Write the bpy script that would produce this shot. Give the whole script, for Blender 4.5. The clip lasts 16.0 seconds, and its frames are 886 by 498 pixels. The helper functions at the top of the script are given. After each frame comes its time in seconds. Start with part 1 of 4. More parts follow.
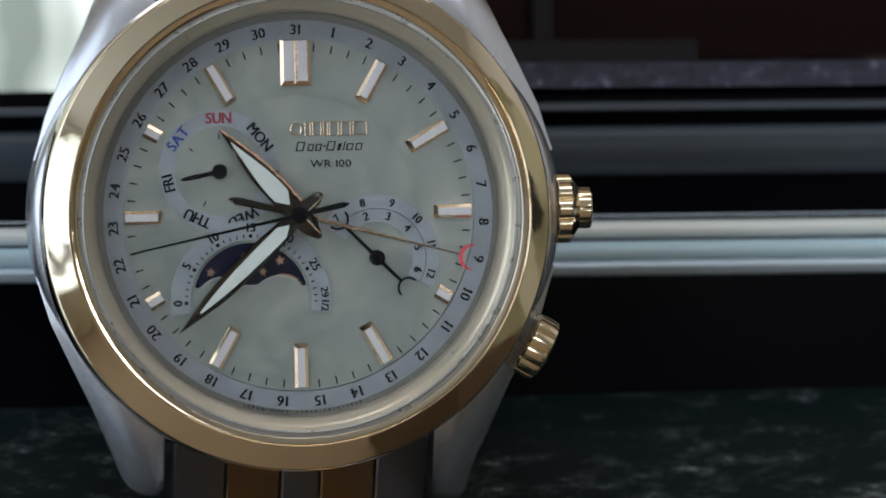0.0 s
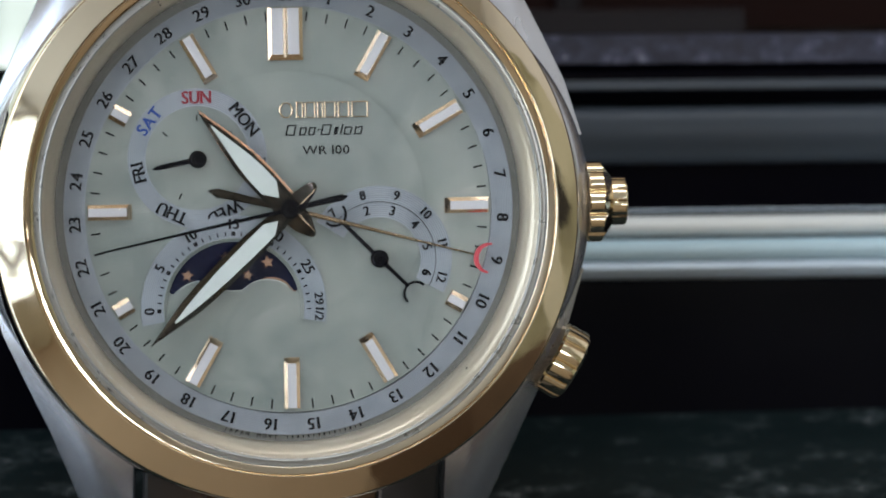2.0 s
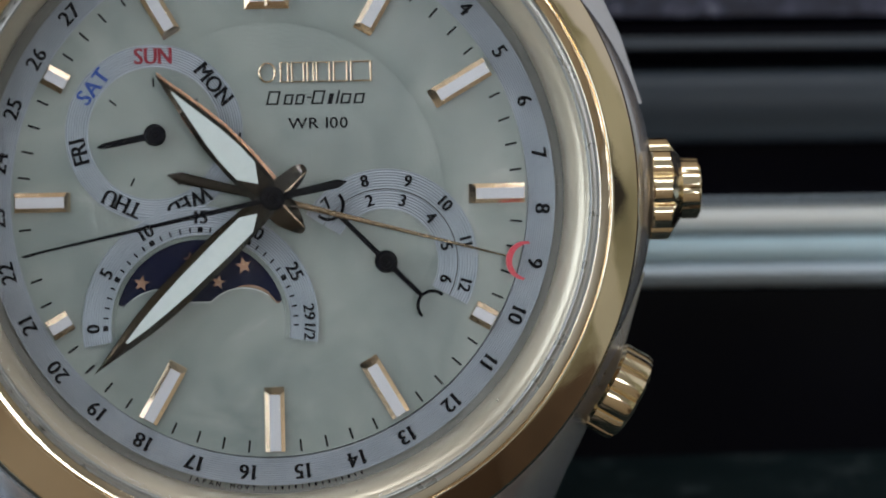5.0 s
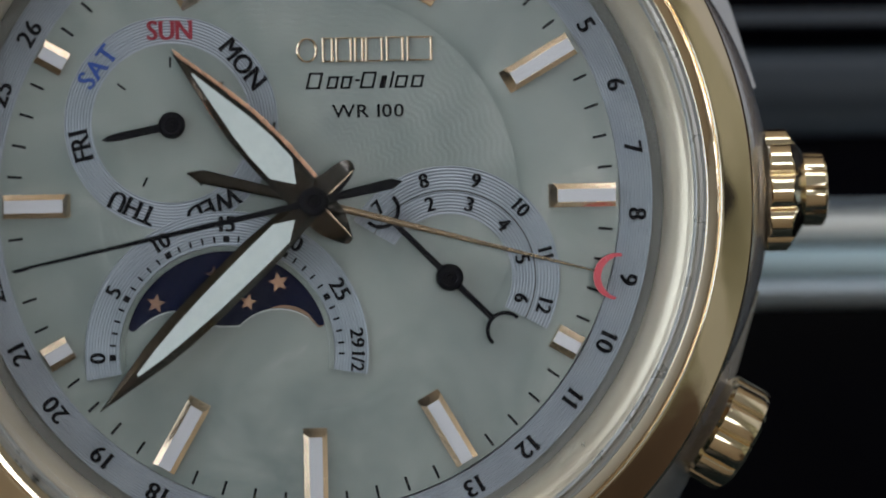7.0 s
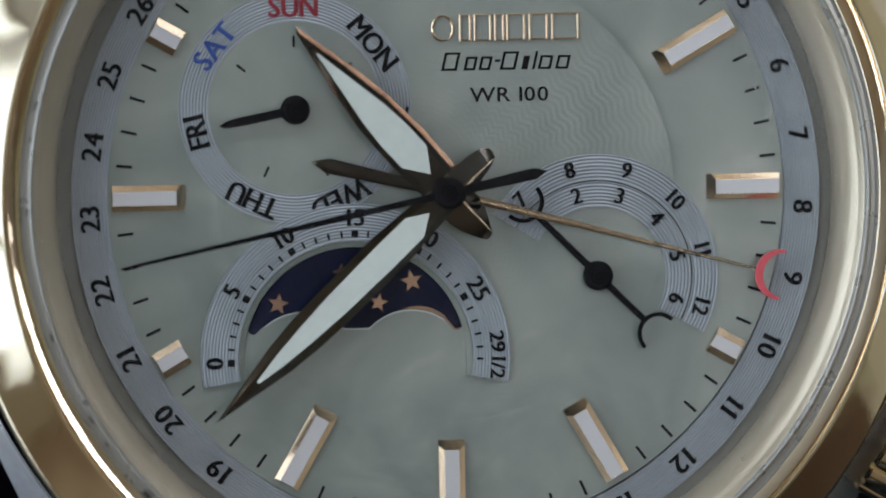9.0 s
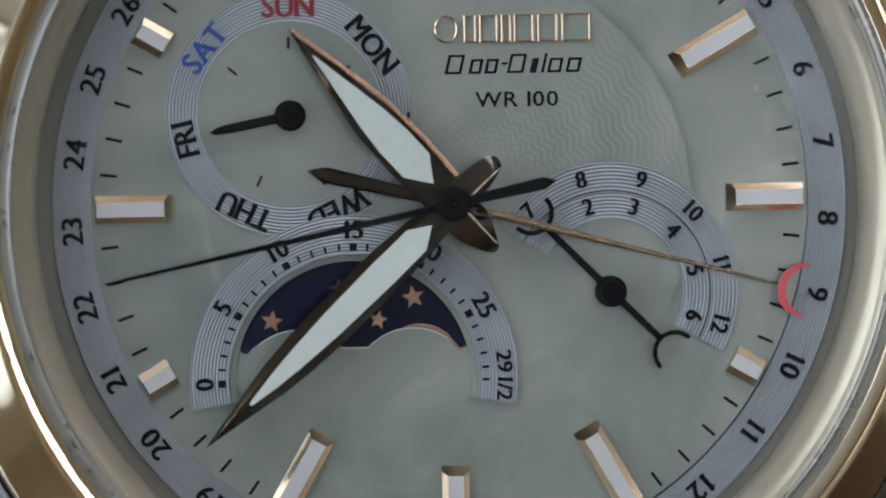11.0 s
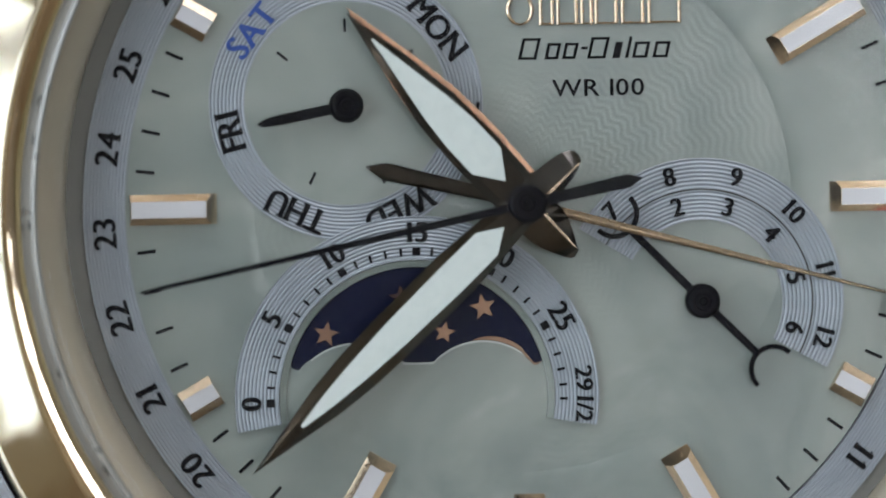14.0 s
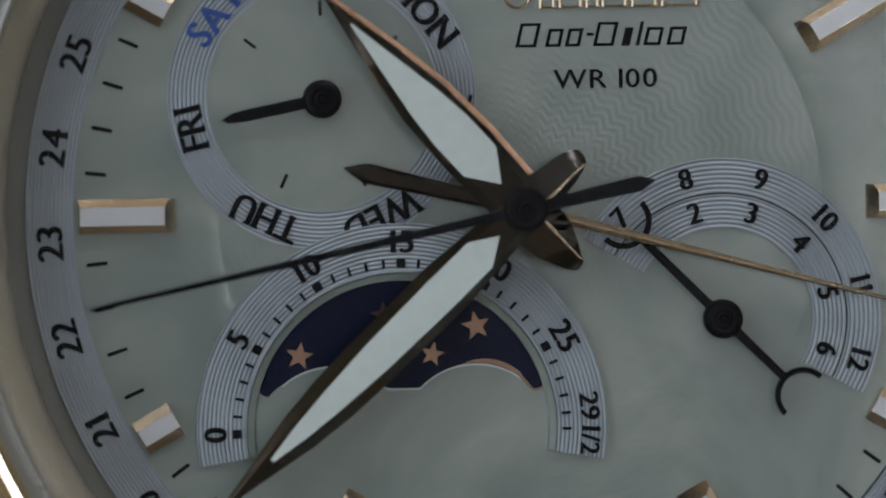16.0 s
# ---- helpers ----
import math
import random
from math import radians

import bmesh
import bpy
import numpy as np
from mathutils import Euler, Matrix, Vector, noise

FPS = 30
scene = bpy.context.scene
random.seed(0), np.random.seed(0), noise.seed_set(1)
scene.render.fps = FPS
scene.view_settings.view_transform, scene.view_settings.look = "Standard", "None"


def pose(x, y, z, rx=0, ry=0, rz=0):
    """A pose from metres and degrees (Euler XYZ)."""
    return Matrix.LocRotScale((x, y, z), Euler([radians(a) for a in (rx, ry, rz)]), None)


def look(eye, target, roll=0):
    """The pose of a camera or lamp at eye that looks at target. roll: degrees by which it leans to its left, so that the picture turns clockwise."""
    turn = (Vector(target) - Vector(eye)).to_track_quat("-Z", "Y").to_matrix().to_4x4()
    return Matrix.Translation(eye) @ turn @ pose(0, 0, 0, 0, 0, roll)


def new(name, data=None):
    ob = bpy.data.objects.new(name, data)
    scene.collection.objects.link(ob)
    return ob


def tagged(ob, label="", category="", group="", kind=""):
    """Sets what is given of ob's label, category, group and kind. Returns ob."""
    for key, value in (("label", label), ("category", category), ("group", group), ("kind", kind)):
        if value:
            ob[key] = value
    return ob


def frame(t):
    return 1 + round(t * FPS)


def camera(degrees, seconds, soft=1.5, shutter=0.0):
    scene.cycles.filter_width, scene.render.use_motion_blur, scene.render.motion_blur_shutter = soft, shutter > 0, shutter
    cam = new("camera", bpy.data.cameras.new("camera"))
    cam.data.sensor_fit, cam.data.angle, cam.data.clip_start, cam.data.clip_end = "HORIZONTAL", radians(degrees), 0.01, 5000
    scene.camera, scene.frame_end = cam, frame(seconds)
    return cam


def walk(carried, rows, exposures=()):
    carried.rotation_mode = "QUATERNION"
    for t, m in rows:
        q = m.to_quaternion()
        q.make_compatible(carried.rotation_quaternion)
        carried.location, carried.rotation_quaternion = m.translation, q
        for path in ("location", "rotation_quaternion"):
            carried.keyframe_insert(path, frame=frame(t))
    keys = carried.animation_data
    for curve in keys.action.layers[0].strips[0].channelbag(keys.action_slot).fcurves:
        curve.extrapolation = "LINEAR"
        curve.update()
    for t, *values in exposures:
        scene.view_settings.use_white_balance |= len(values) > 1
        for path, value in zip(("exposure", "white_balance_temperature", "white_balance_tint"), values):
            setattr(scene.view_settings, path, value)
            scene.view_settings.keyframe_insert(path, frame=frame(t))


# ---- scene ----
# The watch leans back on a dark stone counter against a black appliance with a chrome rail.
# WATCH: the dial's centre; x right, y into the dial, z towards twelve o'clock.
WATCH = pose(0, 0, 0.0288, -40, 0, 0)
# seconds, distance in mm from the dial, yaw, pitch and roll in degrees
ROWS = [
    (0.0, 540.18, -6.166, -2.057, -1.071),
    (0.5, 520.71, -6.209, -2.070, -1.072),
    (1.0, 503.40, -6.243, -2.081, -1.075),
    (1.5, 485.27, -6.255, -2.099, -1.065),
    (2.0, 467.82, -6.254, -2.110, -1.055),
    (2.5, 450.98, -6.273, -2.119, -1.051),
    (3.0, 433.84, -6.275, -2.149, -1.058),
    (5.5, 352.11, -6.434, -2.215, -1.058),
    (6.0, 336.76, -6.365, -2.215, -1.051),
    (6.5, 321.10, -6.230, -2.186, -1.038),
    (7.0, 306.00, -6.056, -2.178, -1.040),
    (7.5, 290.35, -5.838, -2.176, -1.068),
    (8.0, 281.15, -5.472, -2.212, -1.078),
    (8.5, 280.73, -5.065, -2.229, -1.065),
    (9.0, 280.85, -4.825, -2.233, -1.068),
    (9.2, 280.22, -4.816, -2.257, -1.054),
    (10.3, 280.22, -4.816, -2.257, -1.054),
    (11.3, 254.45, -4.747, -2.102, -1.054),
    (11.5, 248.11, -4.672, -2.118, -1.049),
    (12.0, 238.81, -4.472, -2.142, -1.052),
    (12.5, 238.80, -4.285, -2.140, -1.047),
    (13.0, 238.95, -4.139, -2.112, -1.043),
    (13.5, 238.71, -4.060, -2.118, -1.039),
    (14.0, 238.77, -4.125, -2.127, -1.030),
    (14.5, 238.49, -4.226, -2.111, -1.042),
    (15.0, 238.56, -4.242, -2.112, -1.042),
    (15.5, 229.14, -4.211, -2.102, -1.046),
    (16.0, 212.23, -4.144, -2.077, -1.050),
]


def row_pose(d, yaw, pitch, roll):
    eye = Vector((-0.0850, -1.0, 0.0301)) * d * 0.001
    ya, pi = radians(yaw), radians(pitch)
    ahead = Vector((-math.sin(ya) * math.cos(pi), math.cos(ya) * math.cos(pi), math.sin(pi)))
    return WATCH @ look(eye, eye + ahead, roll)


cam = camera(8.0, 16.0, soft=1.8)
walk(cam, [(t, row_pose(*r)) for t, *r in ROWS],
     exposures=[(0.0, -0.84), (0.6, -0.36), (3.0, -0.45), (5.5, -0.69), (7.0, -0.85), (9.0, -0.81), (11.5, -0.74), (13.0, -0.46), (15.4, -0.37), (16.0, -1.12)])
cam.data.dof.use_dof = True
cam.data.dof.aperture_fstop = 26.0

# ---- light ----
world = bpy.data.worlds.new("sky")
scene.world = world
world.use_nodes = True
wn = world.node_tree.nodes
sky = wn.new("ShaderNodeTexSky")
sky.sky_type, sky.sun_disc, sky.sun_elevation, sky.sun_rotation = "NISHITA", False, radians(40), radians(250)
wn["Background"].inputs["Strength"].default_value = 0.1
world.node_tree.links.new(sky.outputs["Color"], wn["Background"].inputs["Color"])


def area(name, eye, target, sx, sy, watts, colour):
    lamp = bpy.data.lights.new(name, "AREA")
    lamp.shape, lamp.size, lamp.size_y, lamp.energy, lamp.color = "RECTANGLE", sx, sy, watts, colour
    ob = new(name, lamp)
    ob.matrix_world = look(eye, target)
    return ob


# daylight in the opening of the window in the left wall
area("window_daylight", (-1.19, -0.725, 0.77), (0, -0.725, 0.77), 1.85, 1.34, 22.0, (0.84, 0.98, 1.10))
# unseen lamps added for brightness, one above the counter and one in front of it
area("added_ceiling_lamp", (0.14, 0.25, 1.46), (0.12, 0.0, 0.0), 1.6, 0.34, 11.0, (0.94, 0.98, 1.05))
area("added_ceiling_lamp", (0.52, -1.45, 1.46), (0.3, -0.9, 0.0), 0.5, 0.34, 6.5, (0.95, 0.98, 1.03))

# ---- materials ----


def material(name, colour=(0.5, 0.5, 0.5), rough=0.5, metal=0.0, spec=0.5):
    m = bpy.data.materials.new(name)
    m.use_nodes = True
    b = m.node_tree.nodes["Principled BSDF"]
    b.inputs["Base Color"].default_value = (*colour, 1)
    b.inputs["Roughness"].default_value = rough
    b.inputs["Metallic"].default_value = metal
    b.inputs["Specular IOR Level"].default_value = spec
    return m


def node(m, kind, **values):
    n = m.node_tree.nodes.new(kind)
    for key, value in values.items():
        n.inputs[key].default_value = value
    return n


def join(m, a, b):
    m.node_tree.links.new(a, b)


def noise_of(m, scale, detail=4.0, rough=0.6, stretch=None):
    """Noise in the object's own metres; stretch: factors by axis."""
    co = node(m, "ShaderNodeTexCoord")
    n = node(m, "ShaderNodeTexNoise", Scale=scale, Detail=detail, Roughness=rough)
    if stretch:
        mp = node(m, "ShaderNodeMapping")
        mp.inputs["Scale"].default_value = stretch
        join(m, co.outputs["Object"], mp.inputs["Vector"])
        join(m, mp.outputs["Vector"], n.inputs["Vector"])
    else:
        join(m, co.outputs["Object"], n.inputs["Vector"])
    return n


def ramp(m, source, stops):
    r = node(m, "ShaderNodeValToRGB")
    e = r.color_ramp.elements
    while len(e) < len(stops):
        e.new(0.5)
    for el, (p, c) in zip(e, stops):
        el.position, el.color = p, (*c, 1)
    join(m, source, r.inputs["Fac"])
    return r


def principled(m):
    return m.node_tree.nodes["Principled BSDF"]


def colour_by(m, source, stops):
    join(m, ramp(m, source, stops).outputs["Color"], principled(m).inputs["Base Color"])


def rough_by(m, source, low, high):
    r = node(m, "ShaderNodeMapRange")
    r.inputs["To Min"].default_value, r.inputs["To Max"].default_value = low, high
    join(m, source, r.inputs["Value"])
    join(m, r.outputs["Result"], principled(m).inputs["Roughness"])


def bump_by(m, source, strength, distance):
    b = node(m, "ShaderNodeBump", Strength=strength, Distance=distance)
    join(m, source, b.inputs["Height"])
    join(m, b.outputs["Normal"], principled(m).inputs["Normal"])
    return b


def worn_metal(name, colour, low, high, scale=900.0, stretch=None, relief=0.0):
    m = material(name, colour, low, 1.0)
    n = noise_of(m, scale, 3.0, 0.6, stretch)
    rough_by(m, n.outputs["Fac"], low, high)
    if relief:
        bump_by(m, n.outputs["Fac"], relief, 0.00002)
    return m


def polar(m):
    """Nodes for the radius and the angle about the object's z axis."""
    co = node(m, "ShaderNodeTexCoord")
    sep = node(m, "ShaderNodeSeparateXYZ")
    join(m, co.outputs["Object"], sep.inputs["Vector"])

    def calc(op, a, b=None):
        n = node(m, "ShaderNodeMath")
        n.operation = op
        for k, v in enumerate((a, b)):
            if v is None:
                continue
            if isinstance(v, (int, float)):
                n.inputs[k].default_value = v
            else:
                join(m, v, n.inputs[k])
        return n.outputs["Value"]

    x, y = sep.outputs["X"], sep.outputs["Y"]
    radius = calc("SQRT", calc("ADD", calc("MULTIPLY", x, x), calc("MULTIPLY", y, y)))
    return radius, calc("ARCTAN2", y, x), calc


steel = worn_metal("satin_steel", (0.72, 0.74, 0.82), 0.22, 0.30, 300.0, (1, 0.12, 1), 0.015)
principled(steel).inputs["Metallic"].default_value = 0.85
steel_polished = worn_metal("polished_steel", (0.66, 0.66, 0.68), 0.08, 0.16, 500.0)
gold = worn_metal("polished_gold", (0.93, 0.80, 0.62), 0.03, 0.07, 350.0)
gw = noise_of(gold, 170.0, 2.0, 0.5)
bump_by(gold, gw.outputs["Fac"], 0.5, 0.00016)
# gold of the links: the bracelet's shade is put into a darker colour
gold_satin = worn_metal("dimmed_satin_gold", (0.26, 0.175, 0.105), 0.26, 0.32, 400.0, (1, 0.15, 1), 0.02)
gold_rose = worn_metal("rose_gold", (0.84, 0.67, 0.50), 0.10, 0.18, 900.0)
# orange reflection along the hour hand's right side, put in as copper colour
hand_edge = worn_metal("orange_reflection_edge", (0.46, 0.28, 0.195), 0.15, 0.25, 900.0)
# polished gold hands: the dark surroundings they mirror are put into the colour
hand_metal = worn_metal("gold_hand_dark_reflection", (0.108, 0.098, 0.091), 0.05, 0.12, 900.0)
seat_steel = worn_metal("bright_seat", (0.46, 0.455, 0.43), 0.22, 0.36, 600.0)
principled(seat_steel).inputs["Metallic"].default_value = 0.5
gold_crown = worn_metal("worn_gold", (1.0, 0.86, 0.62), 0.10, 0.18, 500.0)
date_gold = worn_metal("thin_hand_gold", (0.30, 0.235, 0.165), 0.20, 0.32, 900.0)

# brushed inner wall round the dial: fine scratches that run round it
wall_gold = material("brushed_gold_wall", (0.68, 0.595, 0.47), 0.3, 0.75)
rad, ang, calc = polar(wall_gold)
wn2 = node(wall_gold, "ShaderNodeTexNoise", Scale=1.0, Detail=4.0)
cv = node(wall_gold, "ShaderNodeCombineXYZ")
join(wall_gold, calc("MULTIPLY", rad, 2000.0), cv.inputs["X"])
join(wall_gold, calc("MULTIPLY", ang, 30.0), cv.inputs["Y"])
join(wall_gold, cv.outputs["Vector"], wn2.inputs["Vector"])
rough_by(wall_gold, wn2.outputs["Fac"], 0.24, 0.36)

# mother-of-pearl dial
PEARL = [(0.26, (0.106, 0.131, 0.123)), (0.42, (0.150, 0.176, 0.163)), (0.55, (0.184, 0.207, 0.190)), (0.64, (0.208, 0.229, 0.211)), (0.76, (0.290, 0.298, 0.272))]
pearl = material("mother_of_pearl", (0.56, 0.6, 0.54), 0.3, 0.0, 0.6)
pn = noise_of(pearl, 130.0, 5.0, 0.6)
pn.inputs["Distortion"].default_value = 1.2
colour_by(pearl, pn.outputs["Fac"], PEARL)
pn2 = noise_of(pearl, 900.0, 3.0, 0.6)
bump_by(pearl, pn2.outputs["Fac"], 0.12, 0.00002)

# paler pearl that carries the highlight along the moon plate's lip
pearl_edge = material("pearl_edge_highlight", (0.36, 0.39, 0.365), 0.35)

# the same pearl with wavy engraved rings
waved = material("engraved_pearl", (0.56, 0.6, 0.54), 0.3, 0.0, 0.6)
pn = noise_of(waved, 130.0, 5.0, 0.6)
pn.inputs["Distortion"].default_value = 1.2
colour_by(waved, pn.outputs["Fac"], PEARL)
rad, ang, calc = polar(waved)
wave = calc("MULTIPLY", calc("SINE", calc("MULTIPLY", ang, 36.0)), 2.1)
rings = calc("SINE", calc("ADD", calc("MULTIPLY", rad, 20500.0), wave))
bump_by(waved, rings, 0.10, 0.000012)
line = calc("MULTIPLY", calc("POWER", calc("MAXIMUM", rings, 0.0), 2.0), 0.07)
pale = node(waved, "ShaderNodeMix")
pale.data_type = "RGBA"
pale.inputs[7].default_value = (0.30, 0.33, 0.32, 1)
tone = principled(waved).inputs["Base Color"].links[0].from_socket
join(waved, line, pale.inputs[0])
join(waved, tone, pale.inputs[6])
join(waved, pale.outputs[2], principled(waved).inputs["Base Color"])

grooved = material("silvery_grooved_ring", (0.50, 0.53, 0.59), 0.38, 0.25)
gn = noise_of(grooved, 500.0, 3.0)
colour_by(grooved, gn.outputs["Fac"], [(0.3, (0.188, 0.208, 0.238)), (0.7, (0.230, 0.252, 0.284))])
bump_by(grooved, gn.outputs["Fac"], 0.1, 0.00002)

pale_grooved = material("pale_grooved_ring", (0.52, 0.56, 0.62), 0.38, 0.25)
gn = noise_of(pale_grooved, 500.0, 3.0)
colour_by(pale_grooved, gn.outputs["Fac"], [(0.3, (0.212, 0.236, 0.266)), (0.7, (0.258, 0.282, 0.314))])
bump_by(pale_grooved, gn.outputs["Fac"], 0.1, 0.00002)

ink = material("black_print", (0.005, 0.005, 0.007), 0.5, 0.0, 0.08)
ink_red = material("red_print", (0.21, 0.022, 0.034), 0.5, 0.0, 0.2)
ink_blue = material("blue_print", (0.026, 0.062, 0.24), 0.5, 0.0, 0.2)
lacquer_red = material("red_lacquer", (0.48, 0.035, 0.055), 0.3)
black_hand = material("black_lacquer", (0.004, 0.004, 0.006), 0.2, 0.0, 0.09)
lume = material("white_luminous_paint", (0.74, 0.80, 0.765), 0.6)
ln = noise_of(lume, 2500.0, 3.0)
colour_by(lume, ln.outputs["Fac"], [(0.3, (0.475, 0.52, 0.50)), (0.7, (0.535, 0.575, 0.55))])
bump_by(lume, ln.outputs["Fac"], 0.15, 0.00002)
silver_top = worn_metal("silver_white_inlay", (0.43, 0.43, 0.45), 0.30, 0.42, 1500.0, (1, 1, 1), 0.12)
principled(silver_top).inputs["Metallic"].default_value = 0.3
navy = material("navy_enamel", (0.0035, 0.0055, 0.021), 0.3, 0.0, 0.08)
copper = worn_metal("copper_star", (0.23, 0.145, 0.10), 0.25, 0.35, 1500.0)
gap_grey = material("gap_shade", (0.13, 0.13, 0.12), 0.6)
# case steel made darker: the bracelet's shade is put into the colour
link_steel = worn_metal("dimmed_bracelet_steel", (0.20, 0.195, 0.20), 0.26, 0.32, 300.0, (1, 0.12, 1), 0.015)
# for the painted shade between the hour arcs and for the dust
dark_shade_and_dust = material("dark_shade_and_dust", (0.03, 0.028, 0.026), 0.6)

glass = bpy.data.materials.new("sapphire_crystal")
glass.use_nodes = True
gb = principled(glass)
gb.inputs["Base Color"].default_value = (0.985, 0.99, 0.985, 1)
gb.inputs["Transmission Weight"].default_value = 1.0
gb.inputs["Roughness"].default_value = 0.0
gb.inputs["IOR"].default_value = 1.2

stone = material("dark_granite", (0.02, 0.024, 0.022), 0.28, 0.0, 0.1)
vo = node(stone, "ShaderNodeTexNoise", Scale=300.0, Detail=9.0, Roughness=0.78)
vc = node(stone, "ShaderNodeTexCoord")
vm = node(stone, "ShaderNodeMapping")
vm.inputs["Scale"].default_value = (0.5, 1.3, 1.0)
join(stone, vc.outputs["Object"], vm.inputs["Vector"])
join(stone, vm.outputs["Vector"], vo.inputs["Vector"])
drift = node(stone, "ShaderNodeTexNoise", Scale=38.0, Detail=3.0)
dm = node(stone, "ShaderNodeMapping")
dm.inputs["Scale"].default_value = (0.6, 1.5, 1.0)
join(stone, vc.outputs["Object"], dm.inputs["Vector"])
join(stone, dm.outputs["Vector"], drift.inputs["Vector"])
mixed = node(stone, "ShaderNodeMath")
mixed.operation = "MULTIPLY_ADD"
mixed.inputs[1].default_value = 0.3
join(stone, drift.outputs["Fac"], mixed.inputs[0])
join(stone, vo.outputs["Fac"], mixed.inputs[2])
level = node(stone, "ShaderNodeMath")
level.operation = "SUBTRACT"
level.inputs[1].default_value = 0.15
join(stone, mixed.outputs["Value"], level.inputs[0])
colour_by(stone, level.outputs["Value"], [(0.0, (0.0025, 0.0060, 0.0068)), (0.52, (0.0070, 0.0125, 0.0140)), (0.61, (0.040, 0.050, 0.054)), (0.70, (0.40, 0.42, 0.44))])
sn = noise_of(stone, 90.0, 4.0)
rough_by(stone, sn.outputs["Fac"], 0.16, 0.34)

black_gloss = material("black_gloss_plastic", (0.002, 0.002, 0.004), 0.12, 0.0, 0.045)
bn = noise_of(black_gloss, 60.0, 3.0)
rough_by(black_gloss, bn.outputs["Fac"], 0.08, 0.2)
grey_plastic = material("dark_grey_plastic", (0.054, 0.067, 0.085), 0.4, 0.0, 0.25)
gp = noise_of(grey_plastic, 300.0, 3.0)
rough_by(grey_plastic, gp.outputs["Fac"], 0.3, 0.5)
# rail metals: bands of reflection are put into three base colours
chrome = worn_metal("white_reflection_band", (0.95, 1.0, 1.0), 0.18, 0.30, 300.0, (0.05, 1, 1), 0.1)
principled(chrome).inputs["Metallic"].default_value = 0.05
principled(chrome).inputs["Specular IOR Level"].default_value = 1.0
teal_metal = worn_metal("teal_reflection_band", (0.60, 0.80, 0.90), 0.28, 0.38, 300.0, (0.05, 1, 1), 0.1)
pale_metal = worn_metal("pale_reflection_band", (0.76, 0.88, 1.0), 0.28, 0.38, 300.0, (0.05, 1, 1), 0.1)
for pale in (teal_metal, pale_metal):
    principled(pale).inputs["Metallic"].default_value = 0.1
flecked = material("flecked_strip", (0.06, 0.06, 0.085), 0.5)
fv = node(flecked, "ShaderNodeTexNoise", Scale=620.0, Detail=6.0, Roughness=0.8)
fc = node(flecked, "ShaderNodeTexCoord")
join(flecked, fc.outputs["Object"], fv.inputs["Vector"])
colour_by(flecked, fv.outputs["Fac"], [(0.35, (0.008, 0.009, 0.022)), (0.55, (0.030, 0.033, 0.066)), (0.64, (0.12, 0.13, 0.21)), (0.72, (0.8, 0.8, 0.85))])
bump_by(flecked, fv.outputs["Fac"], 0.6, 0.0004)
brown_wood = material("dark_brown_wood", (0.035, 0.012, 0.009), 0.5, 0.0, 0.08)
bw = noise_of(brown_wood, 60.0, 5.0, 0.6, (0.08, 1, 1))
colour_by(brown_wood, bw.outputs["Fac"], [(0.3, (0.006, 0.0014, 0.0011)), (0.7, (0.017, 0.0055, 0.0042))])
grey_wood = material("grey_brown_wood", (0.06, 0.05, 0.05), 0.5, 0.0, 0.1)
bw = noise_of(grey_wood, 60.0, 5.0, 0.6, (0.08, 1, 1))
colour_by(grey_wood, bw.outputs["Fac"], [(0.3, (0.013, 0.011, 0.012)), (0.7, (0.024, 0.021, 0.023))])


def plaster(name, a, b):
    m = material(name, a, 0.8)
    n = noise_of(m, 3.0, 5.0)
    colour_by(m, n.outputs["Fac"], [(0.3, a), (0.7, b)])
    n2 = noise_of(m, 120.0, 3.0)
    bump_by(m, n2.outputs["Fac"], 0.2, 0.001)
    return m


wall_tan = plaster("tan_plaster", (0.45, 0.345, 0.235), (0.51, 0.39, 0.27))
# pale and dark olive patches, added to be mirrored in the bezel
wall_olive = material("olive_reflection_patches", (0.3, 0.28, 0.17), 0.6)
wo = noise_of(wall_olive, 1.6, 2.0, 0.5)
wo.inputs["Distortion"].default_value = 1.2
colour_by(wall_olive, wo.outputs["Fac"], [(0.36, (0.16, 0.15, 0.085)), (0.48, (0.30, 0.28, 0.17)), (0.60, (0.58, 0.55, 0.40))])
wall_dark = plaster("dark_recess", (0.012, 0.010, 0.008), (0.03, 0.024, 0.018))
wall_cream = plaster("cream_post", (0.58, 0.55, 0.42), (0.70, 0.66, 0.52))
wall_brown = plaster("brown_board", (0.10, 0.062, 0.035), (0.16, 0.10, 0.06))
ceiling_white = plaster("ceiling_plaster", (0.72, 0.70, 0.66), (0.78, 0.76, 0.72))
floor_wood = material("floor_boards", (0.2, 0.12, 0.07), 0.4)
fw = noise_of(floor_wood, 6.0, 5.0, 0.6, (0.1, 1, 1))
colour_by(floor_wood, fw.outputs["Fac"], [(0.3, (0.15, 0.09, 0.05)), (0.7, (0.26, 0.16, 0.09))])

# ---- mesh helpers: lengths in millimetres, x right, y towards twelve, z out of the dial ----
MM = 0.001
FACE = WATCH @ pose(0, 0, 0, 90, 0, 0)


def part(name, bm, mat, parent=None, label="", smooth=35.0, scale=MM):
    bmesh.ops.recalc_face_normals(bm, faces=bm.faces)
    me = bpy.data.meshes.new(name)
    bmesh.ops.scale(bm, vec=(scale,) * 3, verts=bm.verts)
    bm.to_mesh(me)
    bm.free()
    me.materials.append(mat)
    if smooth:
        me.shade_smooth()
        me.set_sharp_from_angle(angle=radians(smooth))
    ob = new(name, me)
    ob.parent = parent
    if label:
        tagged(ob, label)
    return ob


